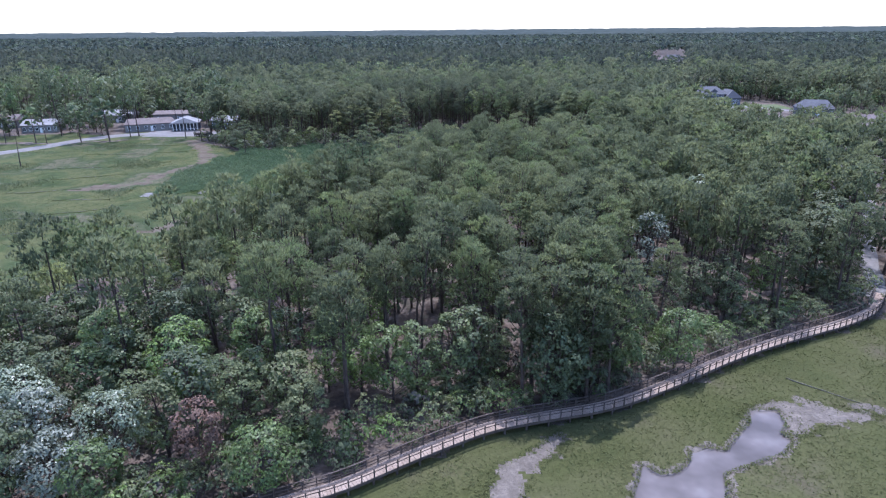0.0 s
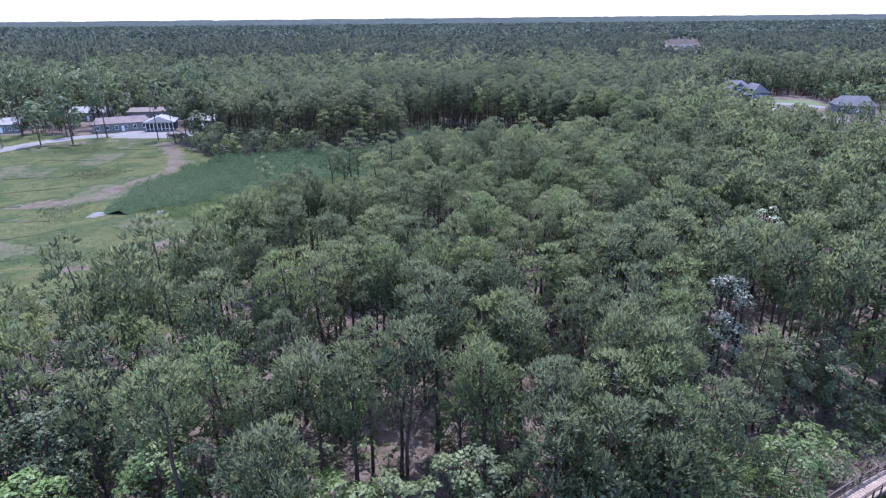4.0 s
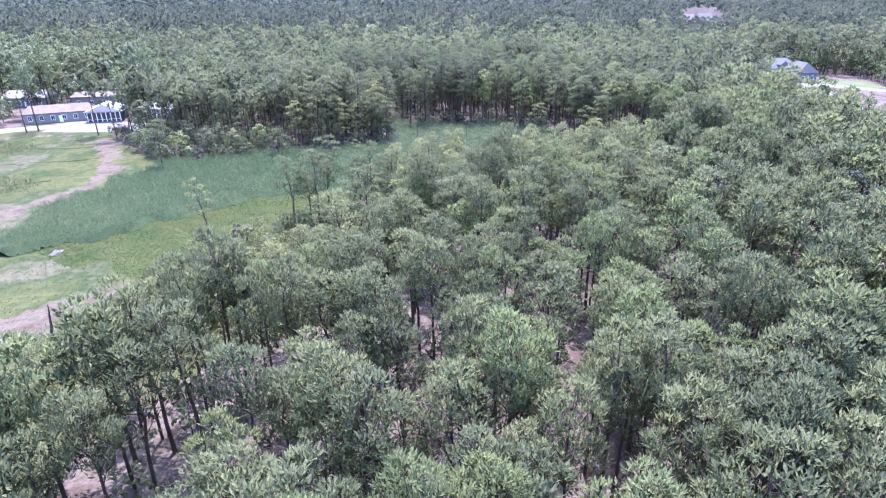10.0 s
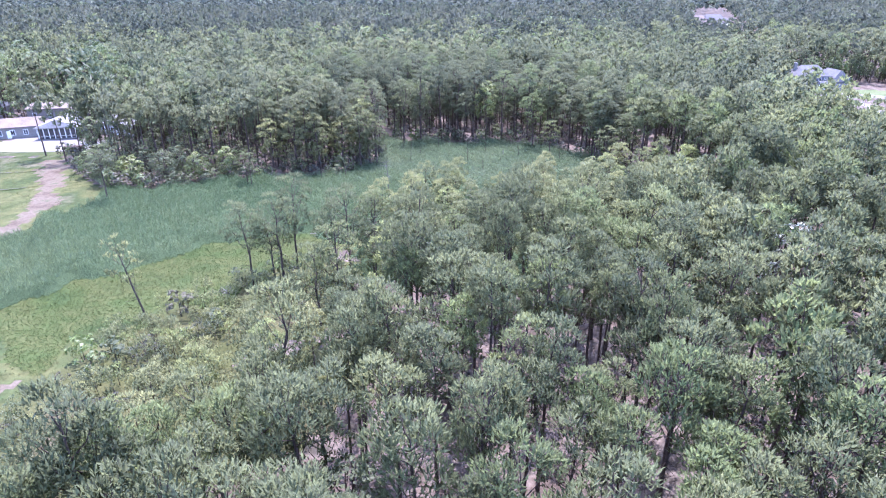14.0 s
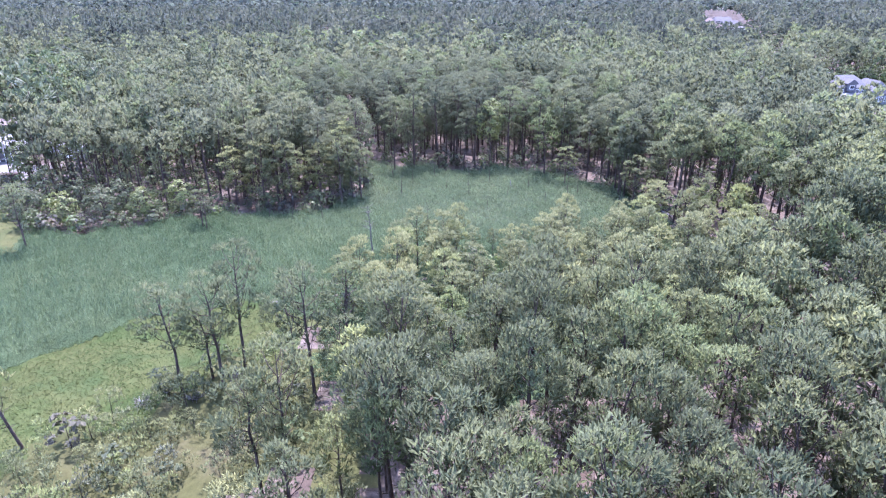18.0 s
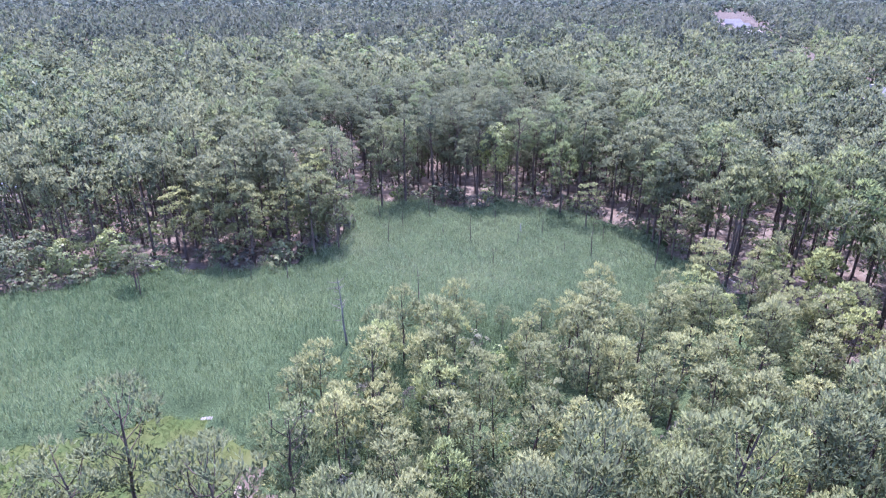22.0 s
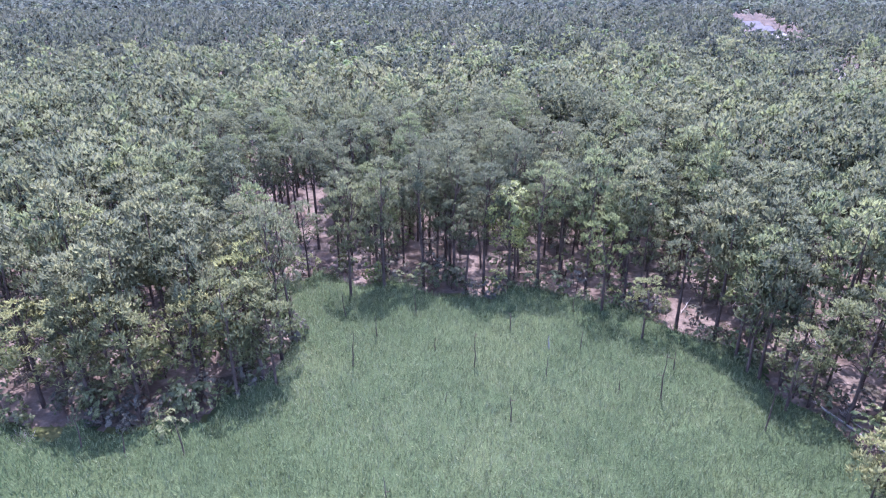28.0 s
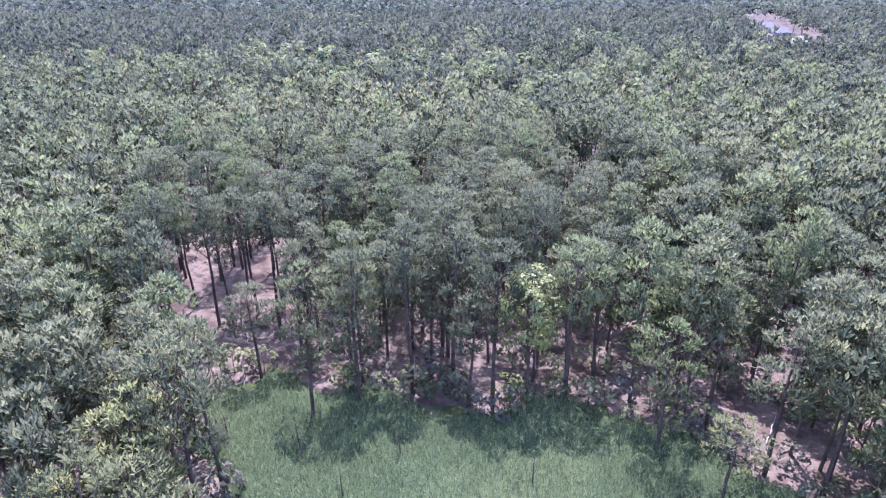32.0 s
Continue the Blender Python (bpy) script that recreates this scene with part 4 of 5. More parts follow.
# open-grown pines on the marsh edge: place, height
EDGE_PINES = [(-26.5, 164.0, 13.0), (-22.1, 164.4, 13.8), (-21.1, 168.4, 15.0), (-24.0, 166.2, 9.5), (-14.7, 166.0, 12.8), (-12.0, 162.7, 15.5), (-8.7, 163.4, 10.0),
              (-13.8, 149.3, 13.0), (-11.6, 149.3, 15.0), (-9.5, 169.7, 12.5), (23.2, 239.3, 14.5), (37.1, 219.8, 10.5), (36.0, 226.0, 13.5),
              (26.5, 232.8, 9.0), (-18.5, 221.6, 14.5), (-14.9, 223.4, 12.0), (-10.0, 243.8, 17.0), (42.5, 218.4, 15.0), (36.1, 229.0, 14.0), (-41.2, 210.0, 7.5), (-66.0, 200.0, 12.0)]
open_shapes = [tree_shape(800 + k, 14.5, 2.7, 0.42, 16, 28, 0.27, 0.15, 0.4, 0.62, lean=0.05, fill=0.75, low=-0.9, blades=3) for k in range(6)]
firsts = []
for k, (x, y, h) in enumerate(EDGE_PINES):
    j = k % 6
    m = spot(x, y, rng.uniform(0, 6.28), 1.1 * (h / 14.5) ** 0.5, h / 14.5)
    if len(firsts) <= j:
        firsts.append(tree_thing("marsh_pine", "slender open-grown pine with see-through crown at the marsh edge", *open_shapes[j], PINE))
        firsts[j]["group"] = "open-grown pines on the marsh edge"
        firsts[j].matrix_basis = m
    else:
        copy_thing(firsts[j], m @ Matrix.Diagonal((*(1 / v for v in firsts[j].scale), 1)))
for k, (x, y, h) in enumerate(((8.5, 58.2, 15.5), (11.5, 59.0, 16.5), (14.8, 60.0, 16.0), (17.8, 61.5, 15.0), (13.0, 62.6, 17.0), (10.2, 61.8, 17.0), (16.2, 63.0, 17.5), (20.0, 63.0, 15.5), (15.9, 58.6, 13.5), (18.6, 59.6, 12.5), (47.0, 77.5, 15.0), (59.0, 83.0, 16.0), (62.5, 86.5, 15.0))):
    lone("pine_tree", "dark pine leaning over the boardwalk", north_shapes[k % 8], PINE, x, y, k * 1.1, 1.05, h / 18.0)["group"] = "pines shading the boardwalk"
lone("yellow_green_tree", "yellow-green broadleaf tree standing among dark pines", tree_shape(901, 16.5, 3.0, 0.4, 24, 70, 0.2, 0.16, 0.36, slim=0.6, brush=False, low=-0.9), YELLOW, 11.7, 246.0, 0.4, 1.0)
for k, (x, y, h) in enumerate(((-16.8, 224.8, 13.0), (-19.2, 228.0, 15.0), (-22.5, 222.4, 12.0), (-27.5, 219.6, 13.5), (-33.0, 220.2, 14.0), (-20.5, 234.0, 15.0), (-38.5, 221.0, 12.0))):
    lone("shore_pine", "full-crowned green pine leaning over the reed shore", north_shapes[(3, 8, 1)[k % 3]], PINE_PALE, x, y, k * 1.7, 1.08, h / 18.0)["group"] = "pines along the reed shore"
for k, (x, y, h) in enumerate(BRIGHT_TREES):
    lone("bright_green_tree", "bright green leafy tree near the boardwalk", tree_shape(910 + k, h, 3.0, 0.12, 24, 80, 0.17, 0.12, 0.36, 0.85, slim=0.6, brush=False, low=-0.9), BRIGHT, x, y, k, 1.0)
for k, (x, y, h) in enumerate(SILVER_TREES):
    lone("silvery_tree", "rounded broadleaf tree with pale glossy silvery leaves", tree_shape(960 + k, h, 3.1, 0.2, 26, 80, 0.16, 0.14, 0.36, 0.85, slim=0.6, brush=False, low=-0.9), SILVER, x, y, k, 1.0)
lone("withered_tree", "small tree with rust-brown withered leaves", tree_shape(930, 9.5, 2.2, 0.3, 20, 54, 0.19, 0.12, 0.38, 0.85, slim=0.6, brush=False, low=-0.9), RUST, -22.4, 45.6, 1.0, 1.0)
for k, (x, y, h) in enumerate(((-72.5, 212.0, 7.0), (-66.5, 211.5, 6.5), (-59.5, 212.5, 7.5), (-53.0, 214.5, 6.5), (-78.5, 217.5, 6.0), (-47.5, 217.0, 7.0))):
    lone("marsh_edge_tree", "rounded light green broadleaf tree on the marsh shore", tree_shape(940 + k, h, 2.8, 0.04, 22, 60, 0.2, 0.12, 0.38, 0.85, slim=0.6, brush=False, low=-0.95), YELLOW if k % 2 else SHRUB, x, y, k, 1.0)


def snag(name, label, x, y, h, lean, seed, limbs=7, rad=0.13, material=DEADWOOD):
    """A dead trunk with bare broken limbs."""
    g = np.random.default_rng(seed)
    zs = np.linspace(0, h, 6)
    a = g.uniform(0, 6.28)
    ax = np.stack([np.cos(a) * lean * zs + g.normal(size=6) * 0.04, np.sin(a) * lean * zs + g.normal(size=6) * 0.04, zs], 1)
    root = new(name)
    t = new("trunk", raw_mesh("trunk", *tube(ax, rad * np.linspace(1.15, 0.3, 6), 6), [material]))
    t.parent = root
    for i in range(limbs):
        z = h * g.uniform(0.45, 0.97)
        p0 = np.array([np.interp(z, zs, ax[:, k]) for k in range(3)])
        b = g.uniform(0, 6.28)
        d = np.array([math.cos(b), math.sin(b), g.uniform(-0.1, 0.5)]) * g.uniform(0.5, 1.6) * min(1, h / 8)
        br = new("branch", raw_mesh("branch", *tube([p0, p0 + d * 0.55, p0 + d + np.array([0, 0, 0.15])], [0.05, 0.035, 0.012], 4), [material]))
        br.parent = root
    root.location = (x, y, 0)
    return tagged(root, label, "dead tree")


snag("dead_snag", "grey dead tree with pale bare branches in the reeds", -9.4, 195.4, 9.8, 0.05, 1, 16, 0.14, GREYDEAD)
wisp = lone("leaning_pine", "thin leaning pine with a sparse wispy crown at the marsh edge", tree_shape(820, 12.0, 1.9, 0.4, 12, 11, 0.28, 0.14, 0.4, 0.6, lean=0.01, fill=0.8, low=-0.9, blades=3, stubs=8), PINE_PALE, -38.0, 155.2, 0.6, 1.0)
wisp.matrix_basis = pose(-38.0, 155.2, -0.1, -3, -9, 35)
snag("dead_snag", "short broken leaning trunk on the brown mud flat", -47.6, 125.6, 5.0, 0.14, 3, 1, 0.2, BARK)
STEMS = [(6.3, 227.4, 5.5), (-7.4, 227.2, 5.5), (19.4, 238.9, 3.3), (25.0, 221.1, 6.8), (33.4, 216.5, 5.8), (-15.0, 233.3, 5.0), (1.7, 230.3, 2.6), (18.7, 230.3, 3.6),
         (-20.6, 213.0, 5.0), (-1.1, 203.9, 7.0), (-11.4, 191.8, 5.0), (-14.5, 180.7, 5.5), (-13.3, 184.2, 5.2), (-12.9, 186.6, 4.5), (-39.8, 208.0, 8.0), (-13.8, 188.8, 4.7),
         (-5.3, 233.0, 4.0), (-0.8, 238.0, 4.5), (11.0, 234.5, 3.5), (-9.8, 238.0, 4.5), (14.0, 225.0, 3.0), (9.5, 218.0, 3.5), (28.0, 226.0, 4.0), (21.0, 222.0, 3.0),
         (-30.5, 214.0, 4.5), (-26.0, 213.0, 3.5), (3.0, 220.0, 2.8), (-17.0, 239.5, 4.0)]
for k, (x, y, h) in enumerate(STEMS):
    snag("dead_tree", "thin bare dead trunk standing in the reeds", x, y, h, 0.07, 40 + k, 0 if k % 3 else 2, 0.085, BARK)["group"] = "dead trunks in the reeds"
snag("bleached_stake", "short bleached white stake in the reeds", 15.1, 230.3, 2.6, 0.12, 90, 0, 0.14)
snag("leaning_pole", "bare leaning timber pole beside the marsh road", -132.5, 186.5, 10.0, 0.12, 91, 0, 0.16, BARK)
snag("bare_pole", "bare upright timber pole at the village edge", -124.0, 240.0, 11.0, 0.01, 92, 0, 0.16, BARK)


def fallen_log(name, label, p0, p1, rad, material, seed):
    g = np.random.default_rng(seed)
    p = np.linspace(p0, p1, 6) + g.normal(size=(6, 3)) * np.array([0.08, 0.08, 0.02])
    ob = new(name, raw_mesh(name, *tube(p, rad * np.linspace(1.1, 0.6, 6), 6), [material]))
    return tagged(ob, label, "log")


fallen_log("fallen_log", "long bleached driftwood pole lying on marsh grass", (40.8, 62.6, 0.1), (46.5, 57.4, 0.1), 0.055, GREYDEAD, 1)
fallen_log("fallen_log", "bleached fallen trunk along the reed edge", (41.2, 222.0, 0.15), (44.2, 213.0, 0.15), 0.1, DEADWOOD, 2)
fallen_log("fallen_log", "bleached fallen trunk along the reed edge", (42.6, 220.0, 0.15), (47.5, 210.0, 0.15), 0.09, GREYDEAD, 3)
fallen_log("fallen_log", "pale fallen branch on the pine straw", (-24.5, 243.4, 0.12), (-20.3, 242.2, 0.12), 0.1, DEADWOOD, 4)



def dead_bush(x, y, r, seed):
    """A bleached leafless bush: many thin forked twigs from one foot."""
    g = np.random.default_rng(seed)
    root = new("dead_bush")
    for i in range(4):
        twigs = []
        for _ in range(9):
            a, e = g.uniform(0, 6.28), g.uniform(0.35, 1.2)
            d = np.array([math.cos(a) * math.cos(e), math.sin(a) * math.cos(e), math.sin(e)]) * r * g.uniform(0.7, 1.25)
            m = d * 0.5 + g.normal(size=3) * 0.1 * r
            twigs.append(tube([np.zeros(3), m, d], [0.035, 0.025, 0.01], 3))
            for _ in range(2):
                twigs.append(tube([m, m + d * 0.3 + g.normal(size=3) * 0.2 * r], [0.02, 0.008], 3))
        b = new("branch", raw_mesh("branch", *join(twigs), [DEADWOOD if i % 2 else GREYDEAD]))
        b.parent = root
    root.location = (x, y, 0)
    tagged(root, "bleached leafless bush of tangled twigs at the reed edge", "dead bush", "dead bushes at the reed edge")


for k, (x, y, r) in enumerate(((-14.2, 226.0, 1.9), (-16.2, 224.4, 1.5), (-13.4, 228.6, 1.4), (40.8, 224.6, 1.4), (43.6, 219.5, 1.5), (-37.0, 215.5, 1.4), (-28.0, 164.0, 1.5), (-29.6, 161.5, 1.2), (-24.8, 162.4, 1.3))):
    dead_bush(x, y, r, 300 + k)
g = np.random.default_rng(77)
for k in range(26):
    x, y = (g.uniform(31, 52), g.uniform(214, 246)) if k < 14 else (g.uniform(-40, -18), g.uniform(222, 262))
    if wooded(np.array([x]), np.array([y]))[0]:
        a, ln = g.uniform(0, 6.28), g.uniform(2.0, 5.5)
        fallen_log("fallen_branch", "grey fallen branch lying on the pine straw", (x, y, 0.14), (x + math.cos(a) * ln, y + math.sin(a) * ln, g.uniform(0.12, 0.5)), g.uniform(0.05, 0.1), GREYDEAD if k % 3 else DEADWOOD, 400 + k)["group"] = "fallen branches"

# ---- bushes along edges and under the trees ----
ex, ey = [], []
edge = NORTH_EDGE[4:]
for (x0, y0), (x1, y1) in zip(edge, edge[1:]):
    n = max(1, int(math.hypot(x1 - x0, y1 - y0) / 1.5))
    for i in range(n):
        t = (i + rng.uniform()) / n
        if rng.uniform() < (0.9 if x0 < -18 else 0.6):
            d = math.hypot(x1 - x0, y1 - y0)
            o = rng.uniform(-0.5, 3.5)
            ex.append(x0 + (x1 - x0) * t - (y1 - y0) / d * o)
            ey.append(y0 + (y1 - y0) * t + (x1 - x0) / d * o)
ux, uy = scatter(-80, 90, 40, 300, 4.1)
keep = wooded(ux, uy) & ~opened(ux, uy) & ~inside(THIN, ux, uy) & ((rng.uniform(size=len(ux)) < np.where(uy > 205, np.where(ux < -8, 0.85, 0.5), np.where(uy < 118, 0.5, 0.3))) | ((near_line(DECK_LINE, ux, uy) < 11) & (rng.uniform(size=len(ux)) < 0.75)))
bx, by = np.concatenate([ex, ux[keep]]), np.concatenate([ey, uy[keep]])
ux, uy = scatter(-40, 68, 28, 92, 1.9)
fringe_gap = near_line(DECK_LINE, ux, uy)
keep = ~inside(SOUTH_MARSH, ux, uy) & (fringe_gap > 1.9) & (fringe_gap < 9) & (rng.uniform(size=len(ux)) < 0.8)
hx, hy = ux[keep], uy[keep]
pale = rng.uniform(size=len(hx))
wood_mass("shrubs", "grey-green shrub thicket along the boardwalk", bush_fine, hx[pale < 0.62], hy[pale < 0.62], SHRUB, (0.5, 1.25))
wood_mass("shrubs", "bright green shrubs along the boardwalk", bush_fine, hx[(pale >= 0.62) & (pale < 0.82)], hy[(pale >= 0.62) & (pale < 0.82)], BRIGHT, (0.5, 1.2))
wood_mass("shrubs", "olive brown brush along the boardwalk", bush_fine, hx[pale >= 0.82], hy[pale >= 0.82], GREYBUSH, (0.4, 0.9))
sx_, sy_ = scatter(-52, 52, 112, 218, 1.75)
gone = np.zeros(len(sx_), bool)
for bx0, by0, br in BARE_SPOTS:
    gone |= np.hypot(sx_ - bx0, (sy_ - by0) * 0.8) < br
keep = (inside(SCRUB, sx_ + wob(sx_, sy_, 0.4, 1.5), sy_) | ((inside(YOUNG, sx_, sy_) | inside(PALE_ZONE, sx_, sy_)) & (rng.uniform(size=len(sx_)) < 0.55))) & ~on_marsh(sx_, sy_) & ~gone & ~opened(sx_, sy_) & (rng.uniform(size=len(sx_)) < 0.62)
sx_, sy_ = sx_[keep], sy_[keep]
tint = rng.uniform(size=len(sx_))
for material, label, lo_, hi_ in ((PINE_PALE, "low feathery pale green thicket at the marsh edge", 0.0, 0.72), (SHRUB, "low dull green thicket at the marsh edge", 0.72, 0.94), (GREYBUSH, "low grey brown brush at the marsh edge", 0.94, 1.0)):
    pick_ = (tint >= lo_) & (tint < hi_)
    wood_mass("thicket", label, brush_shapes, sx_[pick_], sy_[pick_], material, (0.35, 0.95), False)
n = len(bx)
lot = rng.integers(0, 10, n)
for material, label, sel in ((SHRUB, "dull green understorey shrubs", lot < 6), (BRIGHT, "bright green understorey shrubs", (lot == 6) | ((lot == 7) & (by < 110))), (GREYBUSH, "grey brown brush of bare twigs", (lot >= 8) | ((lot == 7) & (by >= 110)))):
    wood_mass("shrubs", label, bush_shapes, bx[sel], by[sel], material, (0.55, 1.25), False)

# ---- reeds and marsh grass ----
def blades(name, label, x, y, z, size, slim, material, spread=0.35, lying=False):
    n = len(x)
    if lying:
        nrm = unit(rng.normal(size=(n, 3)) * spread + np.array([0, 0, 1.0]))
        v, f = kites(rng, np.stack([x, y, z], 1), nrm, size, slim, 0.15)
    else:
        ax = unit(rng.normal(size=(n, 3)) * spread + np.array([0, 0, 1.0]))
        nrm = unit(np.cross(ax, rng.normal(size=(n, 3))))
        v, f = kites(rng, np.stack([x, y, z], 1), nrm, size, slim, 0.1, ax)
    return tagged(new(name, raw_mesh(name, v, f, [material])), label, "grass", kind="stuff")


def reed_height(x, y):
    return 1.1 + 0.35 * np.sin(x * 0.45 + 1.3 * np.sin(y * 0.3)) * np.sin(y * 0.38) + 0.2 * np.sin(x * 1.7 + y * 1.1)


gx, gy = np.arange(-80, 42, 0.8), np.arange(150, 252, 0.8)
TX, TY = np.meshgrid(gx, gy)
TZ = reed_height(TX, TY) + rng.uniform(-0.25, 0.25, TX.shape)
TX, TY = TX + rng.uniform(-0.25, 0.25, TX.shape), TY + rng.uniform(-0.25, 0.25, TX.shape)
live = in_reeds(TX, TY).astype(float)
for sx, sy, sr in SAND_SPOTS:
    live[np.hypot(TX - sx, TY - sy + 0.8) < sr + 0.3] = 0
for _ in range(3):
    live[1:-1, 1:-1] = (live[1:-1, 1:-1] + live[:-2, 1:-1] + live[2:, 1:-1] + live[1:-1, :-2] + live[1:-1, 2:]) / 5
TZ = np.where(live > 0.1, TZ * np.clip(live * 1.6 - 0.25, 0, 0.9), -0.1)
ii = np.arange(TX.size).reshape(TX.shape)
tf = np.stack([ii[:-1, :-1], ii[:-1, 1:], ii[1:, 1:], ii[1:, :-1]], -1).reshape(-1, 4)
tf = tf[((live[:-1, :-1] > 0.05) & (live[1:, 1:] > 0.05) & (live[1:, :-1] > 0.05) & (live[:-1, 1:] > 0.05)).ravel()]
used, back_index = np.unique(tf.ravel(), return_inverse=True)
reed_v = np.stack([TX.ravel(), TY.ravel(), TZ.ravel()], 1)[used]
tagged(new("reed_thatch", raw_mesh("reed_thatch", reed_v, back_index.reshape(-1, 4), [REEDBASE])), "dense green reed thatch filling the marsh", "reeds", kind="stuff")
rx, ry = rng.uniform(-80, 42, 340000), rng.uniform(150, 252, 340000)
keep = in_reeds(rx, ry) | inside(YOUNG, rx, ry)
for sx, sy, sr in SAND_SPOTS:
    keep &= np.hypot(rx - sx, ry - sy + 0.8) > sr + 0.3
rx, ry = rx[keep], ry[keep]
rz = reed_height(rx, ry) * np.where(rng.uniform(size=len(rx)) < 0.3, rng.uniform(0.3, 0.9, len(rx)), 1.0) + rng.uniform(0.0, 0.5, len(rx))
dry = rng.uniform(size=len(rx)) < np.clip((ry + 0.35 * rx + wob(rx, ry, 0.15, 5.0) - 196) / 24, 0.08, 0.92)
for label, material, sel in (("tall blue-green reeds with upright blades", REED, ~dry), ("paler grey-green reeds of the inner cove", REED_PALE, dry)):
    blades("reed_bed", label, rx[sel], ry[sel], rz[sel], rng.uniform(0.2, 0.45, sel.sum()), 0.1, material, 0.32)
gx, gy = rng.uniform(-6, 75, 70000), rng.uniform(38, 84, 70000)
keep = inside(SOUTH_MARSH, gx, gy) & ~inside(CREEK, gx, gy) & ~inside(MUD_SPIT, gx, gy) & (~inside(MUD_BANK, gx, gy) | (rng.uniform(size=len(gx)) < 0.3))
gx, gy = gx[keep], gy[keep]
hem = []
for outline in (CREEK, MUD_SPIT, MUD_BANK):
    for (x0, y0), (x1, y1) in zip(outline, outline[1:] + outline[:1]):
        k = int(math.hypot(x1 - x0, y1 - y0) * 45)
        t = rng.uniform(size=k)
        hem.append(np.stack([x0 + (x1 - x0) * t, y0 + (y1 - y0) * t], 1) + rng.normal(size=(k, 2)) * 0.3)
hem = np.concatenate(hem)
hem = hem[(hem[:, 1] > 38) & ~inside(CREEK, hem[:, 0], hem[:, 1])]
gx, gy = np.concatenate([gx, hem[:, 0]]), np.concatenate([gy, hem[:, 1]])
blades("marsh_grass", "short green cordgrass of the salt marsh", gx, gy, rng.uniform(0.02, 0.12, len(gx)), rng.uniform(0.08, 0.22, len(gx)), 0.25, SEDGE, 0.45, True)
gx, gy = rng.uniform(-135, -20, 60000), rng.uniform(108, 236, 60000)
keep = on_marsh(gx, gy) & ~in_reeds(gx, gy) & (near_line(WRACK_PATH, gx, gy) > 2.5) & (~inside(MUD_FLAT, gx, gy) | (rng.uniform(size=len(gx)) < 0.2))
gx, gy = gx[keep], gy[keep]
blades("meadow_grass", "short yellow-green salt meadow grass", gx, gy, np.full(len(gx), 0.12), rng.uniform(0.08, 0.22, len(gx)), 0.3, GRASS, 0.4, True)

gx, gy = rng.uniform(-76, -14, 90000), rng.uniform(140, 190, 90000)
keep = inside(LUSH_ZONE, gx + wob(gx, gy, 0.3, 2.2), gy + wob(gy, gx, 0.37, 2.2))
gx, gy = gx[keep], gy[keep]
blades("lush_grass", "lush bright green grass along the reed edge", gx, gy, rng.uniform(0.04, 0.2, len(gx)), rng.uniform(0.1, 0.22, len(gx)), 0.16, LUSH, 0.7, True)


def ditch(x, y, turn, length, width, seed):
    """A narrow winding cut in the meadow: a dark muddy bed between low grassy lips."""
    g = np.random.default_rng(seed)
    u = np.linspace(0, length, int(length * 1.5))
    side_ = np.cumsum(g.normal(size=len(u))) * 0.22
    side_ -= np.linspace(0, side_[-1] * 0.6, len(u))
    c, k = math.cos(turn), math.sin(turn)
    p = np.stack([x + u * c - side_ * k, y + u * k + side_ * c], 1)
    d = unit(np.gradient(p, axis=0))
    n = np.stack([-d[:, 1], d[:, 0]], 1)
    w = width * (0.35 + 0.65 * np.sin(np.linspace(0.15, 3.0, len(u)))) * g.uniform(0.7, 1.3, len(u))
    rows = [np.concatenate([p + n * (w * o)[:, None], np.full((len(u), 1), z)], 1) for o, z in ((-1.3, -0.05), (-1.0, 0.16), (-0.7, 0.09), (0.7, 0.09), (1.0, 0.16), (1.3, -0.05))]
    v = np.stack(rows, 1).reshape(-1, 3)
    q = np.arange(len(u) - 1)[:, None] * 6 + np.arange(5)[None]
    f = np.stack([q, q + 1, q + 7, q + 6], -1).reshape(-1, 4)
    ob = new("tidal_ditch", raw_mesh("tidal_ditch", v, f, [MEADOW, PEAT], np.tile([0, 0, 1, 0, 0], len(u) - 1)))
    tagged(ob, "narrow dark winding tidal ditch cut into the salt meadow", "ditch", "tidal ditches of the salt meadow", "structure")


for k, (x, y, turn, length, width) in enumerate(((-96, 118, 0.3, 22, 0.4), (-110, 128, 0.15, 26, 0.45), (-92, 134, 0.5, 16, 0.35), (-120, 150, 0.25, 24, 0.45), (-98, 146, 0.05, 14, 0.35), (-112, 168, 0.35, 20, 0.4), (-128, 182, 0.1, 22, 0.5), (-104, 184, 0.45, 18, 0.35), (-122, 204, 0.0, 20, 0.45), (-100, 206, 0.3, 14, 0.35), (-110, 220, 0.1, 16, 0.4))):
    ditch(x, y, turn, length, width, 60 + k)
gx, gy = rng.uniform(-150, -82, 60000), rng.uniform(112, 234, 60000)
lie = np.sin(gx * 0.16 + 2.2 * np.sin(gy * 0.09)) + np.sin(gy * 0.21 + 1.1 * np.sin(gx * 0.13)) + 0.3 * rng.normal(size=len(gx))
keep = (lie > 1.05) & on_marsh(gx, gy) & (near_line(WRACK_PATH, gx, gy) > 3) & (near_line(ROAD_LEFT, gx, gy) > 5) & ~in_village(gx, gy)
gx, gy = gx[keep], gy[keep]
blades("pale_tussocks", "pale grey-green tussocks of taller meadow grass", gx, gy, rng.uniform(0.15, 0.4, len(gx)), rng.uniform(0.18, 0.36, len(gx)), 0.22, TUSSOCK, 0.6)


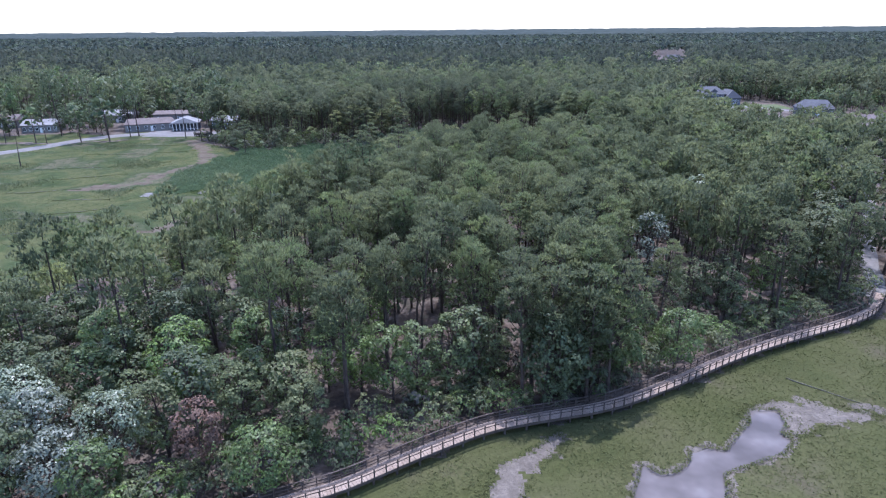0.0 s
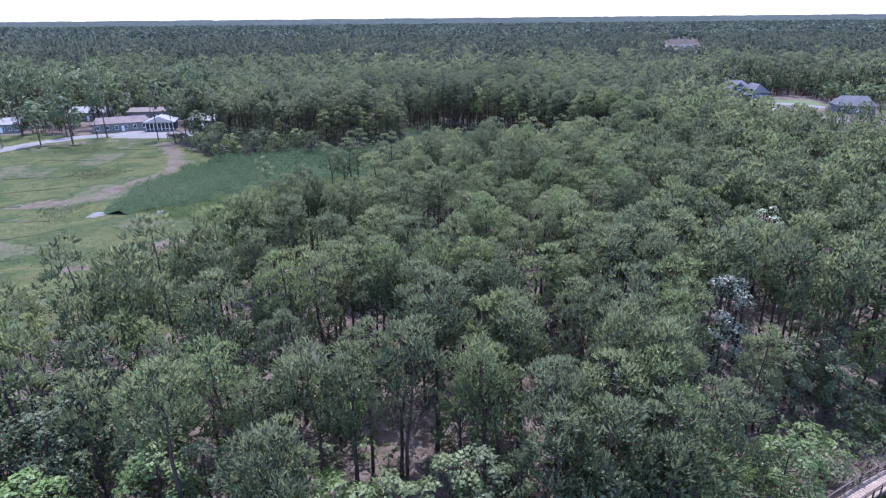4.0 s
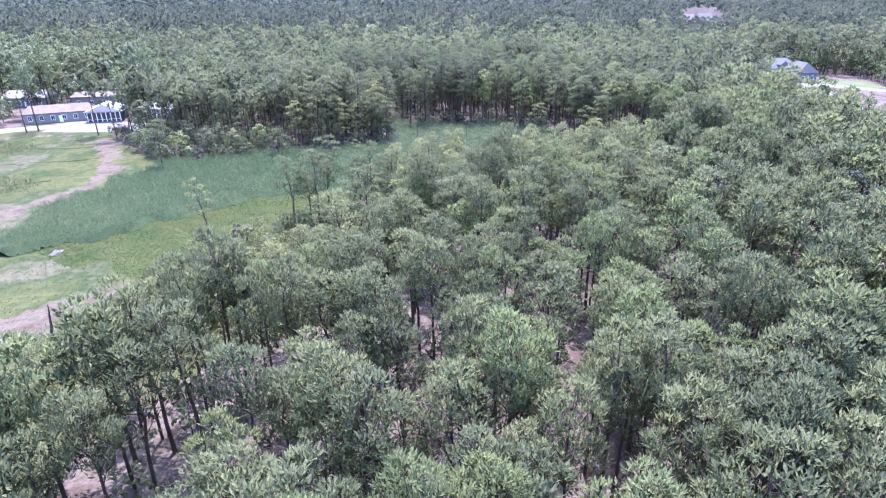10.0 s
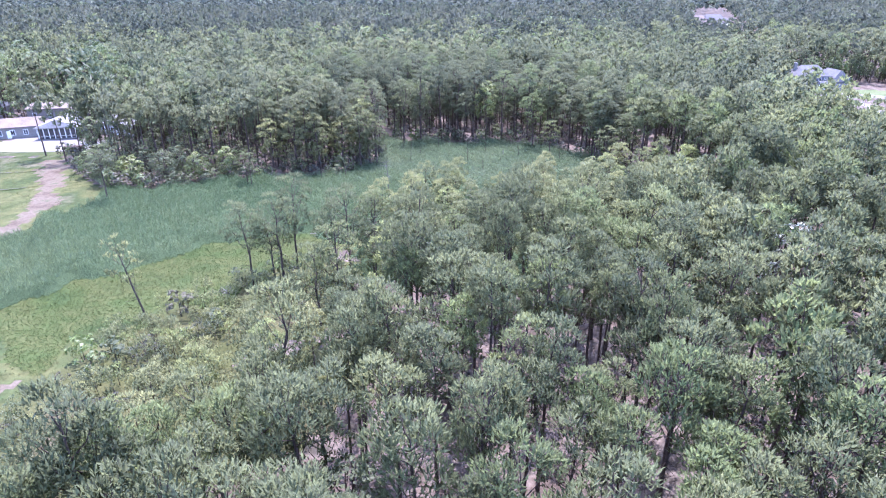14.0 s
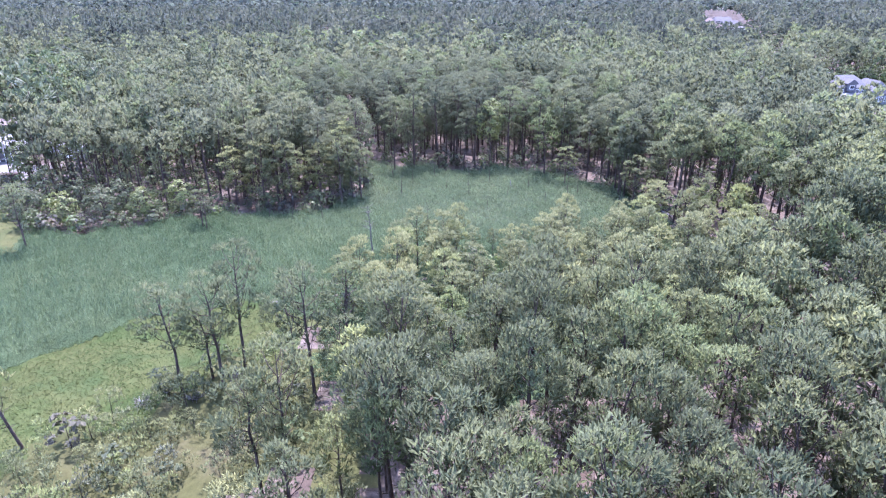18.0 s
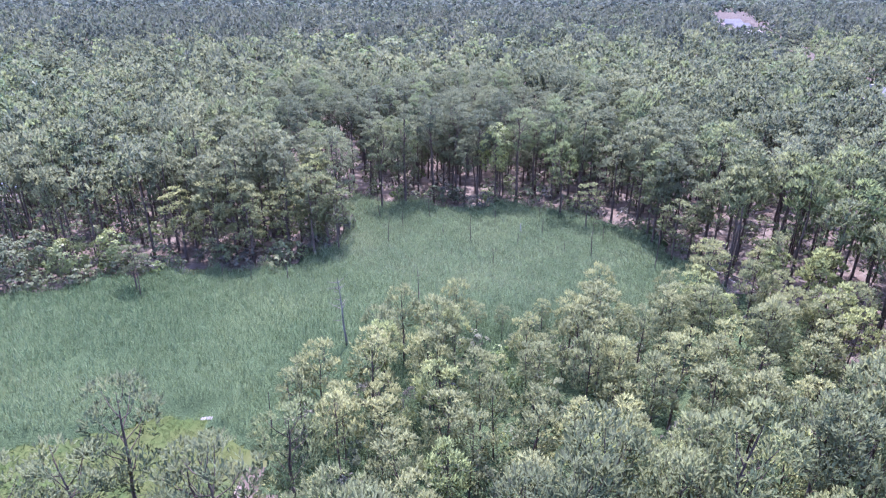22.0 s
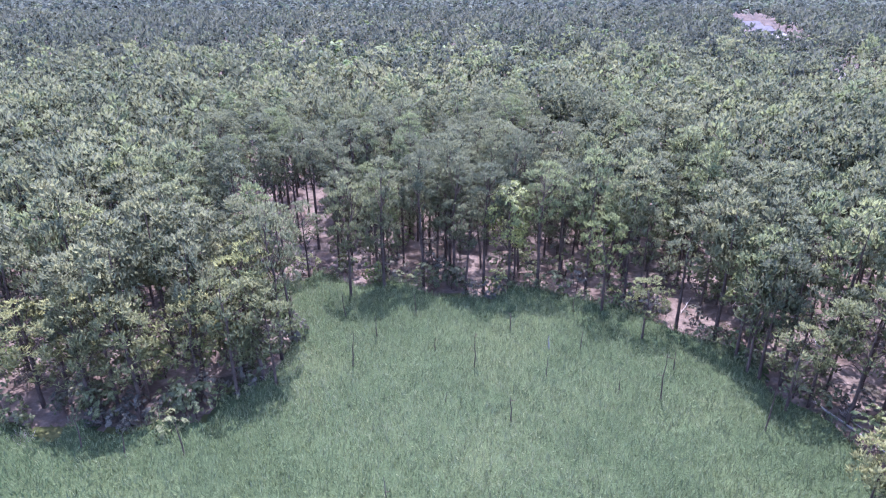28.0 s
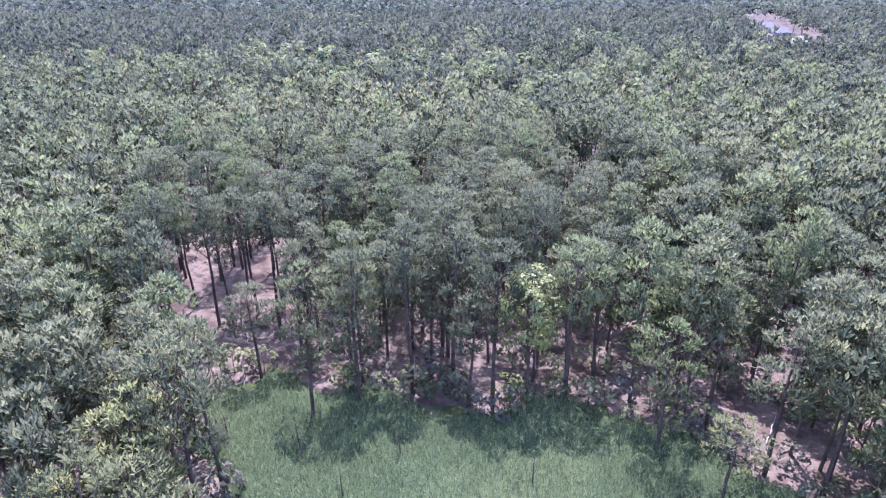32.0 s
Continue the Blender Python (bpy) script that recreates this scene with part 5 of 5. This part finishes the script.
for sx, sy, sr in SAND_SPOTS:
    a = np.linspace(0, 6.2832, 23)[:-1]
    rr = sr * (0.8 + 0.25 * np.sin(a * 3 + sx) + 0.15 * np.sin(a * 5 + sy))
    pv = np.stack([sx + rr * np.cos(a) * 0.8, sy + rr * np.sin(a) * 1.2, np.full(22, 0.09)], 1)
    tagged(new("sand_patch", raw_mesh("sand_patch", np.concatenate([pv, [[sx, sy, 0.14]]]), np.stack([np.arange(22), (np.arange(22) + 1) % 22, np.full(22, 22)], 1), [SAND])), "small bare patch of pale sand in the marsh", "ground", kind="structure")


# ---- boardwalk ----
def box_mesh(name, sx, sy, sz, material, bevel=0.0):
    bm = bmesh.new()
    bmesh.ops.create_cube(bm, size=1.0, matrix=Matrix.Diagonal((sx, sy, sz, 1)))
    if bevel:
        bmesh.ops.bevel(bm, geom=bm.edges[:], offset=bevel, segments=1, affect="EDGES")
    me = bpy.data.meshes.new(name)
    bm.to_mesh(me)
    bm.free()
    me.materials.append(material)
    return me


walk_pts = np.array(DECK_LINE[2:], float)
for _ in range(3):
    q = walk_pts[:-1] * 0.75 + walk_pts[1:] * 0.25
    r = walk_pts[:-1] * 0.25 + walk_pts[1:] * 0.75
    walk_pts = np.concatenate([walk_pts[:1], np.stack([q, r], 1).reshape(-1, 2), walk_pts[-1:]])
run = np.concatenate([[0], np.cumsum(np.hypot(*np.diff(walk_pts, axis=0).T))])


def along(s):
    x, y = np.interp(s, run, walk_pts[:, 0]), np.interp(s, run, walk_pts[:, 1])
    x1, y1 = np.interp(s + 0.3, run, walk_pts[:, 0]), np.interp(s + 0.3, run, walk_pts[:, 1])
    x0, y0 = np.interp(s - 0.3, run, walk_pts[:, 0]), np.interp(s - 0.3, run, walk_pts[:, 1])
    return x, y, math.atan2(y1 - y0, x1 - x0)


boardwalk = tagged(new("boardwalk"), "weathered grey timber boardwalk with rails curving along the wood edge", "boardwalk")
DECK_Z, HALF = 0.95, 0.74


def strip(name, offset, z, width, height, material):
    """A long timber that follows the walk."""
    bm = bmesh.new()
    rings = []
    for s in np.arange(0, run[-1], 0.8):
        x, y, a = along(s)
        ring = []
        for dx, dz in ((-width / 2, 0), (width / 2, 0), (width / 2, height), (-width / 2, height)):
            o = offset + dx
            ring.append(bm.verts.new((x - math.sin(a) * o, y + math.cos(a) * o, z + dz)))
        rings.append(ring)
    for r0, r1 in zip(rings, rings[1:]):
        for k in range(4):
            bm.faces.new((r0[k], r0[(k + 1) % 4], r1[(k + 1) % 4], r1[k]))
    bm.faces.new(rings[0])
    bm.faces.new(rings[-1][::-1])
    return part(name, bm, material, boardwalk)


for side in (-1, 1):
    strip("stringer", side * (HALF - 0.08), DECK_Z - 0.32, 0.08, 0.26, RAILWOOD)
    strip("fascia", side * (HALF + 0.04), DECK_Z - 0.3, 0.05, 0.28, RAILWOOD)
    strip("top_rail", side * (HALF + 0.02), DECK_Z + 0.95, 0.14, 0.045, RAILWOOD)
    strip("mid_rail", side * (HALF - 0.02), DECK_Z + 0.55, 0.04, 0.08, RAILWOOD)
    if side > 0:
        strip("low_rail", side * (HALF - 0.02), DECK_Z + 0.22, 0.04, 0.08, RAILWOOD)
plank_me = box_mesh("plank", 0.31, 2 * HALF, 0.04, GREYWOOD)
post_me = box_mesh("post", 0.1, 0.1, 1.28, RAILWOOD)
pile_me = box_mesh("pile", 0.18, 0.18, 1.3, RAILWOOD)
span = run[-1]
for s in np.arange(0.2, span, max(0.335, span / 300)):
    x, y, a = along(s)
    ob = new("plank", plank_me)
    ob.parent = boardwalk
    ob.matrix_basis = Matrix.Translation((x, y, DECK_Z - 0.02 + rng.uniform(-0.006, 0.006))) @ Matrix.Rotation(a + rng.normal() * 0.008, 4, "Z")
for k, s in enumerate(np.arange(0.2, span, 1.25)):
    x, y, a = along(s)
    for side in (-1, 1):
        o = side * (HALF + 0.1)
        ob = new("post", post_me)
        ob.parent = boardwalk
        ob.matrix_basis = Matrix.Translation((x - math.sin(a) * o, y + math.cos(a) * o, DECK_Z + 0.38)) @ Matrix.Rotation(a, 4, "Z")
        if k % 2 == 0:
            o = side * (HALF - 0.18)
            ob = new("pile", pile_me)
            ob.parent = boardwalk
            ob.matrix_basis = Matrix.Translation((x - math.sin(a) * o, y + math.cos(a) * o, DECK_Z - 0.95)) @ Matrix.Rotation(a, 4, "Z")


# ---- houses ----
def box(bm, x0, x1, y0, y1, z0, z1):
    v = [bm.verts.new(p) for p in ((x0, y0, z0), (x1, y0, z0), (x1, y1, z0), (x0, y1, z0), (x0, y0, z1), (x1, y0, z1), (x1, y1, z1), (x0, y1, z1))]
    for q in ((0, 3, 2, 1), (4, 5, 6, 7), (0, 1, 5, 4), (1, 2, 6, 5), (2, 3, 7, 6), (3, 0, 4, 7)):
        bm.faces.new([v[i] for i in q])


def roof_shape(bm, x0, x1, y0, y1, z, rise, hip=0.0, thick=0.22):
    """A ridge roof along x; hip: how far the ridge ends are drawn in."""
    ym = (y0 + y1) / 2
    low = [(x0, y0, z), (x1, y0, z), (x1, y1, z), (x0, y1, z)]
    ridge = [(x0 + hip, ym, z + rise), (x1 - hip, ym, z + rise)]
    v = [bm.verts.new((a, b, c - thick)) for a, b, c in low] + [bm.verts.new(p) for p in low] + [bm.verts.new(p) for p in ridge]
    for q in ((3, 2, 1, 0), (0, 1, 5, 4), (1, 2, 6, 5), (2, 3, 7, 6), (3, 0, 4, 7), (4, 5, 9, 8), (6, 7, 8, 9), (5, 6, 9), (7, 4, 8)):
        bm.faces.new([v[i] for i in q])


def add_window(root, x, y, z, w, h, face):
    """A window set in a wall; face: 's', 'n', 'e' or 'w', the way it looks."""
    bm = bmesh.new()
    turn = {"s": 0, "e": 90, "n": 180, "w": 270}[face]
    for a0, a1, c0, c1 in ((-w / 2 - 0.1, w / 2 + 0.1, h / 2, h / 2 + 0.12), (-w / 2 - 0.1, w / 2 + 0.1, -h / 2 - 0.12, -h / 2), (-w / 2 - 0.1, -w / 2, -h / 2, h / 2), (w / 2, w / 2 + 0.1, -h / 2, h / 2), (-0.03, 0.03, -h / 2, h / 2)):
        box(bm, a0, a1, -0.09, 0.03, c0, c1)
    f = part("window", bm, WHITE, root)
    f.matrix_basis = Matrix.Translation((x, y, z)) @ Matrix.Rotation(radians(turn), 4, "Z")
    bm = bmesh.new()
    box(bm, -w / 2, w / 2, -0.03, 0.02, -h / 2, h / 2)
    part("pane", bm, DARKGLASS, f)


def add_box(root, name, material, x0, x1, y0, y1, z0, z1, label=""):
    bm = bmesh.new()
    box(bm, x0, x1, y0, y1, z0, z1)
    return part(name, bm, material, root, label)


def add_roof(root, material, x0, x1, y0, y1, z, rise, hip=0.0, across=False):
    bm = bmesh.new()
    if across:
        roof_shape(bm, y0, y1, x0, x1, z, rise, hip)
        bmesh.ops.transform(bm, matrix=Matrix(((0, 1, 0, 0), (1, 0, 0, 0), (0, 0, 1, 0), (0, 0, 0, 1))), verts=bm.verts[:])
    else:
        roof_shape(bm, x0, x1, y0, y1, z, rise, hip)
    return part("roof", bm, material, root)


def simple_house(name, label, x, y, turn, w, d, h, rise, wall, roof, hip=1.0, windows=4):
    root = tagged(new(name), label, "house")
    root.matrix_basis = pose(x, y, 0, 0, 0, turn)
    add_box(root, "wall", wall, -w / 2, w / 2, -d / 2, d / 2, 0, h)
    add_roof(root, roof, -w / 2 - 0.4, w / 2 + 0.4, -d / 2 - 0.4, d / 2 + 0.4, h + 0.2, rise, hip)
    for i in range(windows):
        add_window(root, -w / 2 + (i + 0.5) * w / windows, -d / 2 - 0.02, min(1.6, h * 0.55), 1.0, 1.3, "s")
    add_box(root, "door", WHITE, -0.5 + w * 0.03, 0.5 + w * 0.03, -d / 2 - 0.06, -d / 2 + 0.02, 0.05, 2.1)
    return root


def big_house(x, y, turn):
    root = tagged(new("large_house"), "large grey-blue house with grey shingle roof and white porch", "house")
    root.matrix_basis = pose(x, y, 0, 0, 0, turn)
    add_box(root, "wall", SIDING, -9.5, 2.5, -4.5, 5.5, 0, 5.4)
    add_box(root, "wing", SIDING, 2.5, 10.5, -6.5, 5.0, 0, 3.6)
    add_roof(root, ROOF_GREY, -10, 3.5, -5, 6, 5.6, 3.6, 3.5)
    add_roof(root, ROOF_GREY, 2.0, 11, -7, 5.5, 3.8, 3.9, 2.2, True)
    add_box(root, "gable", SIDING, -5.5, -2.5, -5.4, -1.0, 4.6, 6.9)
    add_roof(root, ROOF_GREY, -5.9, -2.1, -5.8, 0.2, 7.1, 1.5, 0.0, True)
    add_box(root, "porch_floor", GREYWOOD, -10.2, 2.5, -7.3, -4.5, 0, 0.4)
    add_roof(root, ROOF_GREY, -10.4, 2.5, -7.6, -4.3, 3.2, 0.9, 0.4)
    for i in range(6):
        add_box(root, "porch_column", WHITE, -10.0 + i * 2.4, -9.75 + i * 2.4, -7.2, -6.95, 0.4, 3.0)
    add_box(root, "porch_beam", WHITE, -10.2, 2.5, -7.3, -6.9, 2.98, 3.2)
    for wx in (-8.3, -6.2, -1.2, 1.2):
        add_window(root, wx, -4.52, 1.8, 1.0, 1.5, "s")
    for wx in (-8.3, -6.6, -1.0, 1.2):
        add_window(root, wx, -4.52, 4.4, 1.0, 1.1, "s")
    add_window(root, -4.0, -5.42, 5.9, 1.3, 1.1, "s")
    for wx in (4.5, 6.5, 8.6):
        add_window(root, wx, -6.52, 1.8, 1.1, 1.5, "s")
    add_window(root, 10.52, -2.5, 1.8, 1.2, 1.4, "e")
    add_window(root, -9.52, 0.5, 4.3, 1.2, 1.2, "w")
    add_box(root, "door", WHITE, -4.6, -3.4, -4.6, -4.5, 0.4, 2.5)
    add_box(root, "chimney", SIDING_PALE, -8.6, -7.6, 1.0, 2.0, 5.6, 10.0)


big_house(144.8, 330.0, 4.0)
hx_ = np.concatenate([np.arange(128, 196, 4.2), np.arange(160, 205, 4.0), np.arange(132, 176, 4.5)])
hy_ = np.concatenate([np.full(17, 349.0), np.full(12, 281.0), np.full(10, 441.0)]) + rng.uniform(-3, 3, len(hx_))
wood_mass("house_hedge", "leafy trees and tall shrubs round the house clearings", broad_mid, hx_, hy_, MIXED, (0.6, 1.0))
simple_house("house", "pale house with light grey hip roof among trees", 168.5, 238.0, 8.0, 22, 12, 3.2, 3.4, SIDING_PALE, ROOF_TAN, 5.0, 7)
simple_house("house", "grey shingled house half hidden by trees", 172.0, 286.0, -12.0, 14, 10, 3.2, 3.6, SIDING, ROOF_GREY, 2.5, 5)
for k, (x, y, tr) in enumerate(((244, 664, 10), (218, 636, -15), (218, 590, 20), (192, 566, 5), (160, 432, 12), (147, 408, -8), (262, 722, 0), (238, 704, 14), (176, 512, -10))):
    simple_house("house", "distant pale roofed house in a woodland clearing", x, y, tr, 17, 11, 4.2, 3.6, SIDING_PALE if k % 2 else SIDING, (ROOF_GREY, ROOF_TAN, ROOF_WHITE)[k % 3], 2.0, 4)["group"] = "distant houses"
simple_house("long_house", "long low pale house with tan roof behind the marsh", -124.0, 258.0, 22.0, 19, 8, 2.9, 1.9, SIDING_PALE, ROOF_TAN, 1.5, 6)
simple_house("long_house", "low building with flat pinkish grey roof", -122.0, 285.0, 8.0, 22, 9, 3.4, 1.2, SIDING_PALE, ROOF_TAN, 0.6, 5)
simple_house("cottage", "small cottage with a white metal roof between trees", -92.0, 262.0, -20.0, 13, 8, 3.2, 1.8, SIDING_PALE, ROOF_WHITE, 0.0, 4)
simple_house("cottage", "small pale cottage on the village road", -168.0, 256.0, 10.0, 14, 8, 3.0, 2.0, SIDING_PALE, ROOF_WHITE, 0.5, 6)
simple_house("cottage", "small pale cottage on the village road", -192.0, 270.0, -10.0, 15, 9, 3.2, 2.2, SIDING_PALE, ROOF_TAN, 0.8, 5)
simple_house("cottage", "small pale cottage on the village road", -150.0, 284.0, 5.0, 14, 9, 3.2, 2.0, SIDING_PALE, ROOF_WHITE, 0.5, 4)


def pavilion(x, y, turn):
    root = tagged(new("pavilion"), "open pavilion with white columns and white metal roof", "pavilion")
    root.matrix_basis = pose(x, y, 0, 0, 0, turn)
    add_box(root, "floor_slab", SAND, -5.2, 5.2, -3.6, 6.0, 0, 0.25)
    add_box(root, "back_wall", SIDING, -5.0, 5.0, 2.0, 5.8, 0.25, 3.1)
    add_roof(root, ROOF_WHITE, -5.6, 5.6, -4.0, 6.2, 3.35, 2.0, 1.2, True)
    for i in range(8):
        add_box(root, "column", WHITE, -4.9 + i * 1.36, -4.72 + i * 1.36, -3.4, -3.2, 0.25, 3.05)
        # dark sheets added between the columns imitate the shade inside the open porch
        if i < 7:
            add_box(root, "shade_panel", DARKGLASS, -4.7 + i * 1.36, -3.56 + i * 1.36, -3.32, -3.29, 0.25, 3.0, "dark panel in place of the shaded interior")
    add_box(root, "beam", SIDING_PALE, -5.1, 5.1, -3.45, -3.1, 3.0, 3.2)
    add_box(root, "railing", WHITE, -4.9, 4.9, -3.4, -3.34, 0.9, 0.98)


pavilion(-108.5, 257.0, 14.0)


def trailer(x, y, turn):
    root = tagged(new("utility_trailer"), "dark covered trailer parked on pale sand", "trailer")
    root.matrix_basis = pose(x, y, 0, 0, 0, turn)
    bm = bmesh.new()
    box(bm, -2.3, 2.3, -0.95, 0.95, 0.5, 1.35)
    bmesh.ops.bevel(bm, geom=bm.edges[:], offset=0.12, segments=2, affect="EDGES")
    part("body", bm, BARK, root)
    add_box(root, "drawbar", RAILWOOD, 2.3, 3.4, -0.06, 0.06, 0.42, 0.54)
    for sx in (-0.8, 0.2):
        for sy in (-1, 1):
            bm = bmesh.new()
            bmesh.ops.create_cone(bm, cap_ends=True, segments=14, radius1=0.33, radius2=0.33, depth=0.2, matrix=Matrix.Translation((sx, sy * 0.98, 0.33)) @ Matrix.Rotation(radians(90), 4, "X"))
            part("wheel", bm, DARKGLASS, root)


trailer(-96.0, 240.5, 10.0)
# trees round the village houses
vx, vy = scatter(-230, -84, 244, 300, 6.0)
sites = [(-124, 258, 11), (-122, 285, 13), (-92, 262, 8), (-168, 256, 9), (-192, 270, 10), (-150, 284, 9), (-108.5, 257, 10), (-106, 246, 10)]
keep = in_village(vx, vy) & (near_line(ROAD_LEFT, vx, vy) > 5)
for hx, hy, hr in sites:
    keep &= (np.hypot(vx - hx, vy - hy) > hr) & ~((np.abs(vx - hx * (vy / max(hy, 1))) < hr * 0.55) & (vy < hy) & (vy > hy - 16))
wood_mass("village_wood", "shade trees scattered between the village houses", broad_back + broad_back + pine_out, vx[keep], vy[keep], BROAD, (0.9, 1.4), False)
for k, (x, y, h) in enumerate(((-134, 262, 11), (-144, 252, 9), (-156, 248, 10), (-117, 268, 14), (-112, 276, 15), (-101, 268, 14), (-96, 252, 13), (-88, 236, 14), (-83, 229, 12), (-86, 242, 13), (-176, 246, 10), (-140, 272, 14), (-132, 276, 13), (-106, 288, 16), (-160, 268, 12), (-90, 270, 15))):
    lone("village_tree", "green tree standing among the village houses", broad_shapes[k % 5] if k % 3 else pine_hero[k % 8], BROAD if k % 3 else PINE, x, y, k * 1.3, (h / 11.5 if k % 3 else h / 17.5) ** 0.6, h / 11.5 if k % 3 else h / 17.5)["group"] = "village trees"
